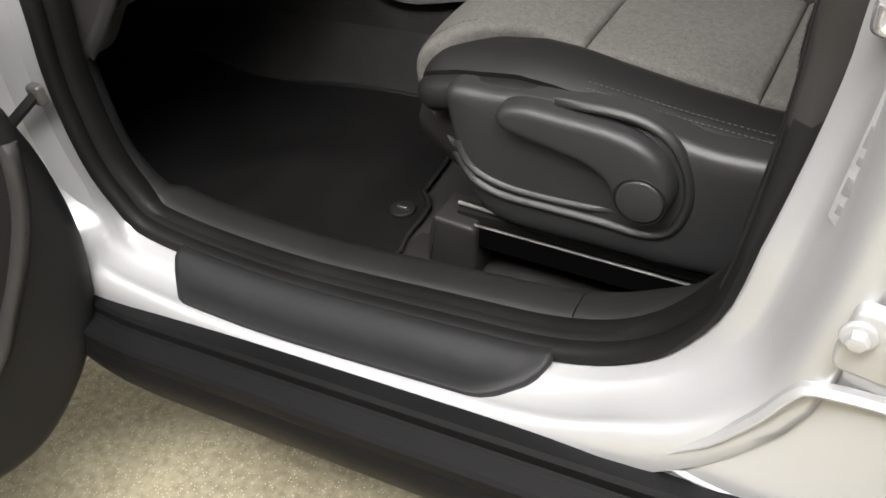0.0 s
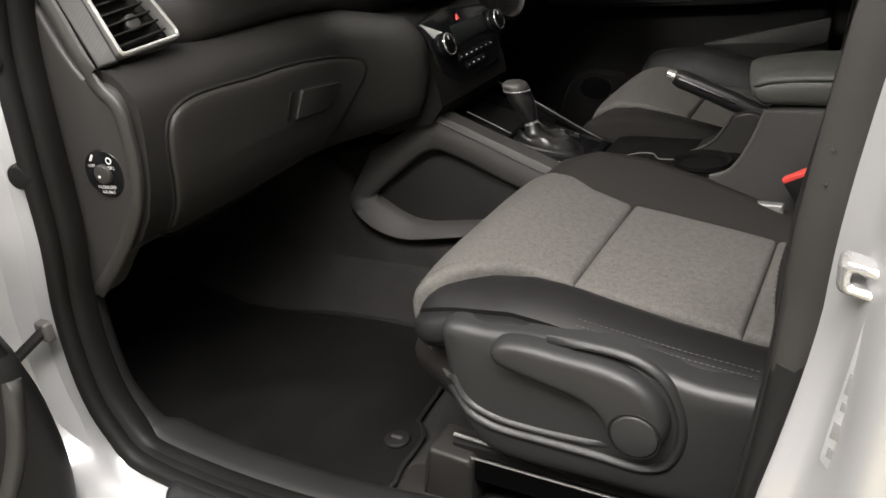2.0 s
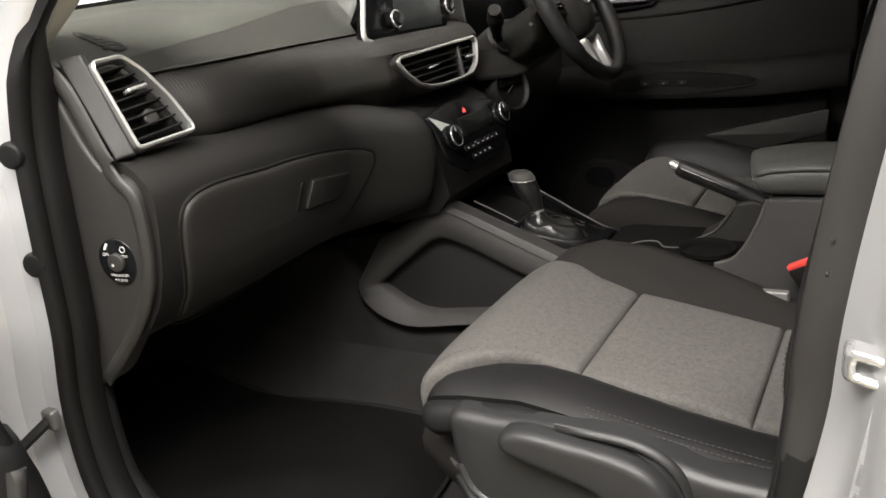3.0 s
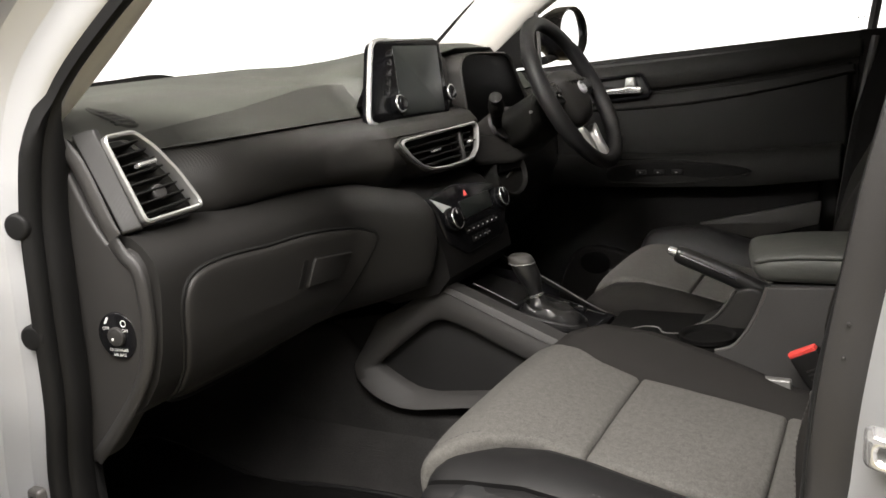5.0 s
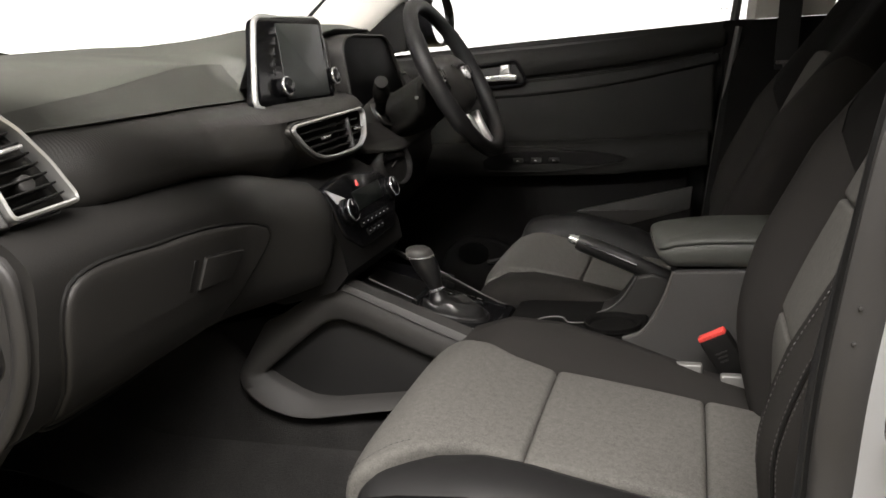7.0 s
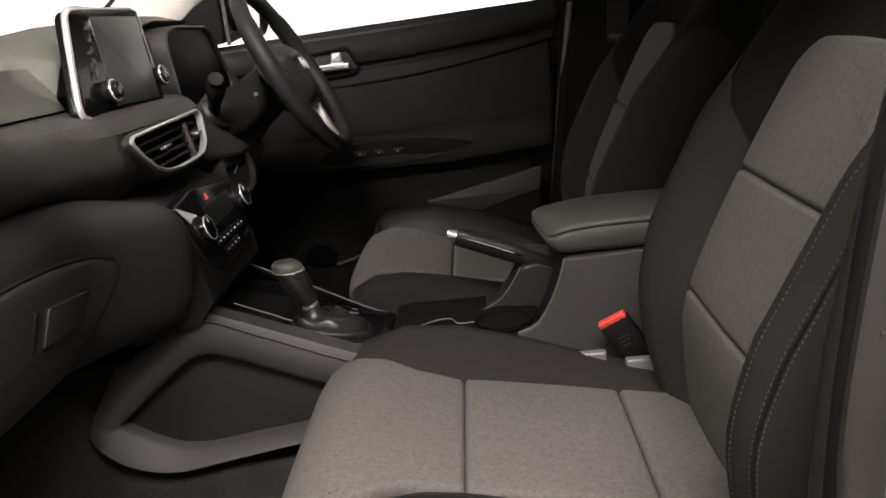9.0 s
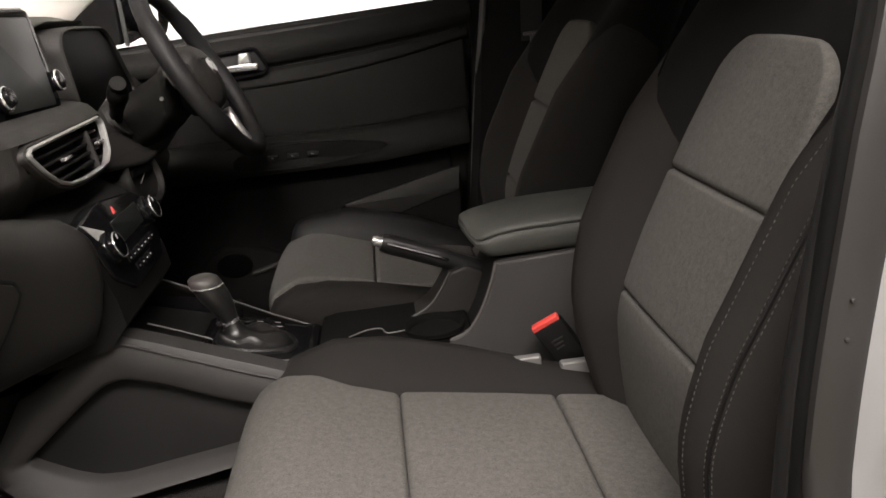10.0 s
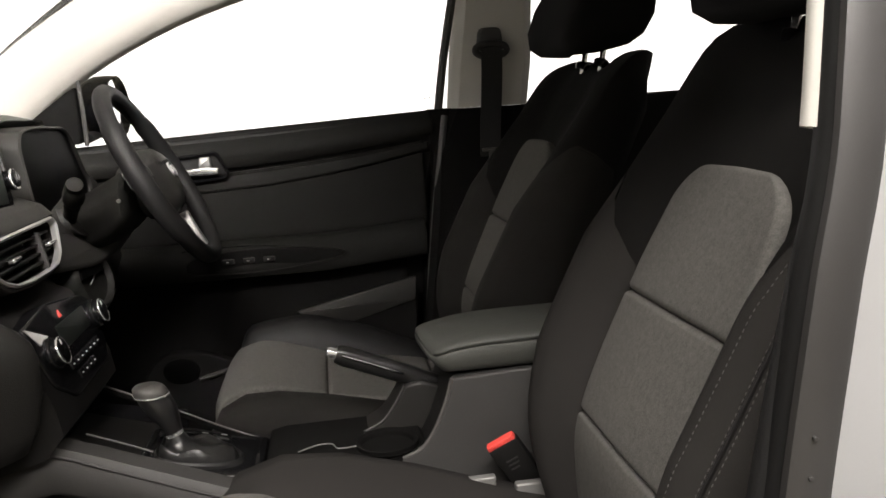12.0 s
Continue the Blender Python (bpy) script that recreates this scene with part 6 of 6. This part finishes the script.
part("pod_visor", slab(np.array([(.042 * math.cos(s), .038 * math.sin(s)) for s in np.linspace(.15, 2.99, 20)]), PD, -.007, .0005, .001), "void", pod_, "black upper half of the pod face")
# thin paler tube standing in for the highlight on the pod face
part("pod_slot", tube([PD(-.012, -.008, -.006), PD(.006, .001, -.005), PD(.022, .010, -.006)], .0016, 6), "capdark", pod_)
for name, run in (("indicator_stalk", [(-.183, .251, 1.058), (-.170, .222, 1.074), (-.157, .194, 1.094), (-.150, .180, 1.105), (-.143, .163, 1.118), (-.138, .152, 1.126)]),
                  ("wiper_stalk", [(-.155, .423, 1.085), (-.150, .473, 1.098), (-.148, .51, 1.108), (-.148, .53, 1.114), (-.148, .55, 1.120), (-.148, .562, 1.124)])):
    st = part(name, tube(curve(run, 12), [.0110] * 5 + [.0130] * 7, 16), "door", dash, "black column stalk")
    q = curve(run[2:], 8)
    part("stalk_tip", tube(q, [.0135, .0160, .0172, .0172, .0165, .0150, .011, .003], 18), "door", st, "ribbed stalk tip")
part("stalk_base", joined(slab(circle(.030, 28, .251, 1.058, .025), lambda a, b, c: (-.183 + .5 * (1.06 - b) + .15 * (a - .25) + c, a, b), -.01, .010, .005), tube([(-.173 + .5 * (1.06 - b) + .15 * (a - .25), a, b) for a, b in circle(.029, 28, .251, 1.058, .024)], .0022, 6, closed=True)), "dash", dash, "dark round stalk base")

# steering wheel
wheel = thing("steering_wheel", (-.045, .368, 1.118), "black leather steering wheel with silver lower spoke", "steering wheel")
WP = axes_at((-.048, .368, 1.116), (.893, .020, .45))
R = .172
rim = [WP(R * math.cos(s), R * math.sin(s) * (.985 if math.sin(s) < 0 else 1), 0) for s in np.linspace(0, 6.2832, 72, endpoint=False)]
rad = [.0155 + .0025 * (abs(math.cos(s)) > .8) for s in np.linspace(0, 6.2832, 72, endpoint=False)]
part("rim", tube(rim, rad, 16, closed=True, squash=1.0), "vinyl", wheel, "black leather wheel rim")
hubo = curve([(-.078, .030), (-.050, .055), (.0, .062), (.050, .055), (.078, .030), (.070, -.015), (.040, -.062), (.0, -.075), (-.040, -.062), (-.070, -.015)], 56, True)
rows = [[WP(a, b, -.055) for a, b in inset(hubo, .015)], [WP(a, b, -.02) for a, b in hubo], [WP(a, b, -.006) for a, b in inset(hubo, .003)], [WP(a, b, .008) for a, b in inset(hubo, .010)], [WP(a, b, .017) for a, b in inset(hubo, .024)], [WP(a, b, .022) for a, b in inset(hubo, .042)]]
hub = part("hub", loft(rows, angle=60), "dash", wheel, "black wheel hub pad")
em = circle(.0205, 32, ry=.0150)
part("emblem", frame_ring(em, inset(em, .0032), WP, .018, .0262, .0012), "badge", hub, "oval chrome emblem")
part("emblem_bar", slab([(-.010, -.008), (-.006, -.008), (-.002, .008), (-.006, .008)], WP, .018, .0258, .001), "badge", hub)
part("emblem_bar", slab([(.002, -.008), (.006, -.008), (.010, .008), (.006, .008)], WP, .018, .0258, .001), "badge", hub)
part("emblem_bar", slab([(-.005, -.0025), (.005, -.0005), (.005, .0025), (-.005, .0005)], WP, .018, .0258, .001), "badge", hub)
for sx in (-1, 1):
    sp = rounded([(sx * .060, -.020), (sx * .168, -.004), (sx * .168, .034), (sx * .064, .036)][::sx], .008)
    spoke = part("spoke", slab(sp, WP, -.022, -.003, .006), "hard", wheel, "dark wheel spoke")
    pod = rounded([(sx * .082, -.008), (sx * .140, .0), (sx * .138, .028), (sx * .084, .030)][::sx], .008)
    part("button_pod", slab(pod, WP, -.006, .003, .003), "gloss", spoke, "gloss black switch pod")
    for k in range(3):
        a = sx * (.092 + .017 * k)
        part("wheel_button", slab(rounded([(a - .006, .004), (a + .006, .004), (a + .006, .024), (a - .006, .024)], .003), WP, .001, .006, .002), "hard", spoke, "small wheel button")
for sx in (-1, 1):
    low = curve([(sx * .030, -.086), (sx * .022, -.12), (sx * .026, -.160), (sx * .046, -.158), (sx * .042, -.12), (sx * .050, -.080)], 30, True)
    part("lower_spoke", slab(low if sx > 0 else low[::-1], WP, -.020, -.002, .004), "satin", wheel, "silver lower spoke")
part("column_neck", tube([WP(0, 0, -.05), WP(0, 0, -.12)], .040, 20), "dark", wheel)

# ---- open front door, swung out ahead of the opening ----
door = thing("front_door", (-.42, -.95, .28), "open front door with black lower door trim", "car door")
dn = Vector((.94, -.34, 0)).normalized()
DP = axes_at((-.335, -.93, .0), dn)
# a runs towards the hinge (inwards), b is height, c stands off the panel
dcard = curve([(-.10, .235), (-.013, .315), (.040, .405), (.064, .512), (.064, .613), (.052, .690), (.030, .73), (-.10, .75), (-.75, .80), (-.80, .50), (-.75, .30), (-.40, .23), (-.20, .215)], 90, True)
part("door_skin", slab(rounded([(.04, .30), (.03, 1.10), (-.85, 1.10), (-.85, .24), (-.15, .24)], .03), DP, -.17, -.06, .01), "paint", door, "silver outer door skin")
part("door_card", slab(dcard, DP, -.08, .0, .03, 5), "doorcard", door, "black plastic door card")
part("card_bead", bead(curve([(.030, .690), (.012, .610), (-.020, .540), (-.060, .475), (-.105, .410), (-.20, .33)], 30), DP, .012, .012), "hard", door, "ridge of the door pocket")
part("upper_card", slab(rounded([(.045, .70), (.030, .76), (.030, .95), (-.75, 1.0), (-.75, .72)], .02), DP, -.10, -.01, .012), "dark", door, "black upper door card")
chk = part("check_arm", tube([(-.401, -.798, .688), (-.418, -.835, .664), (-.437, -.875, .632)], .008, 8), "dark", door, "black door check arm")
part("check_bracket", block(-.414, -.389, -.803, -.790, .672, .702, .006, "y"), "capdark", chk, "worn dark check bracket")
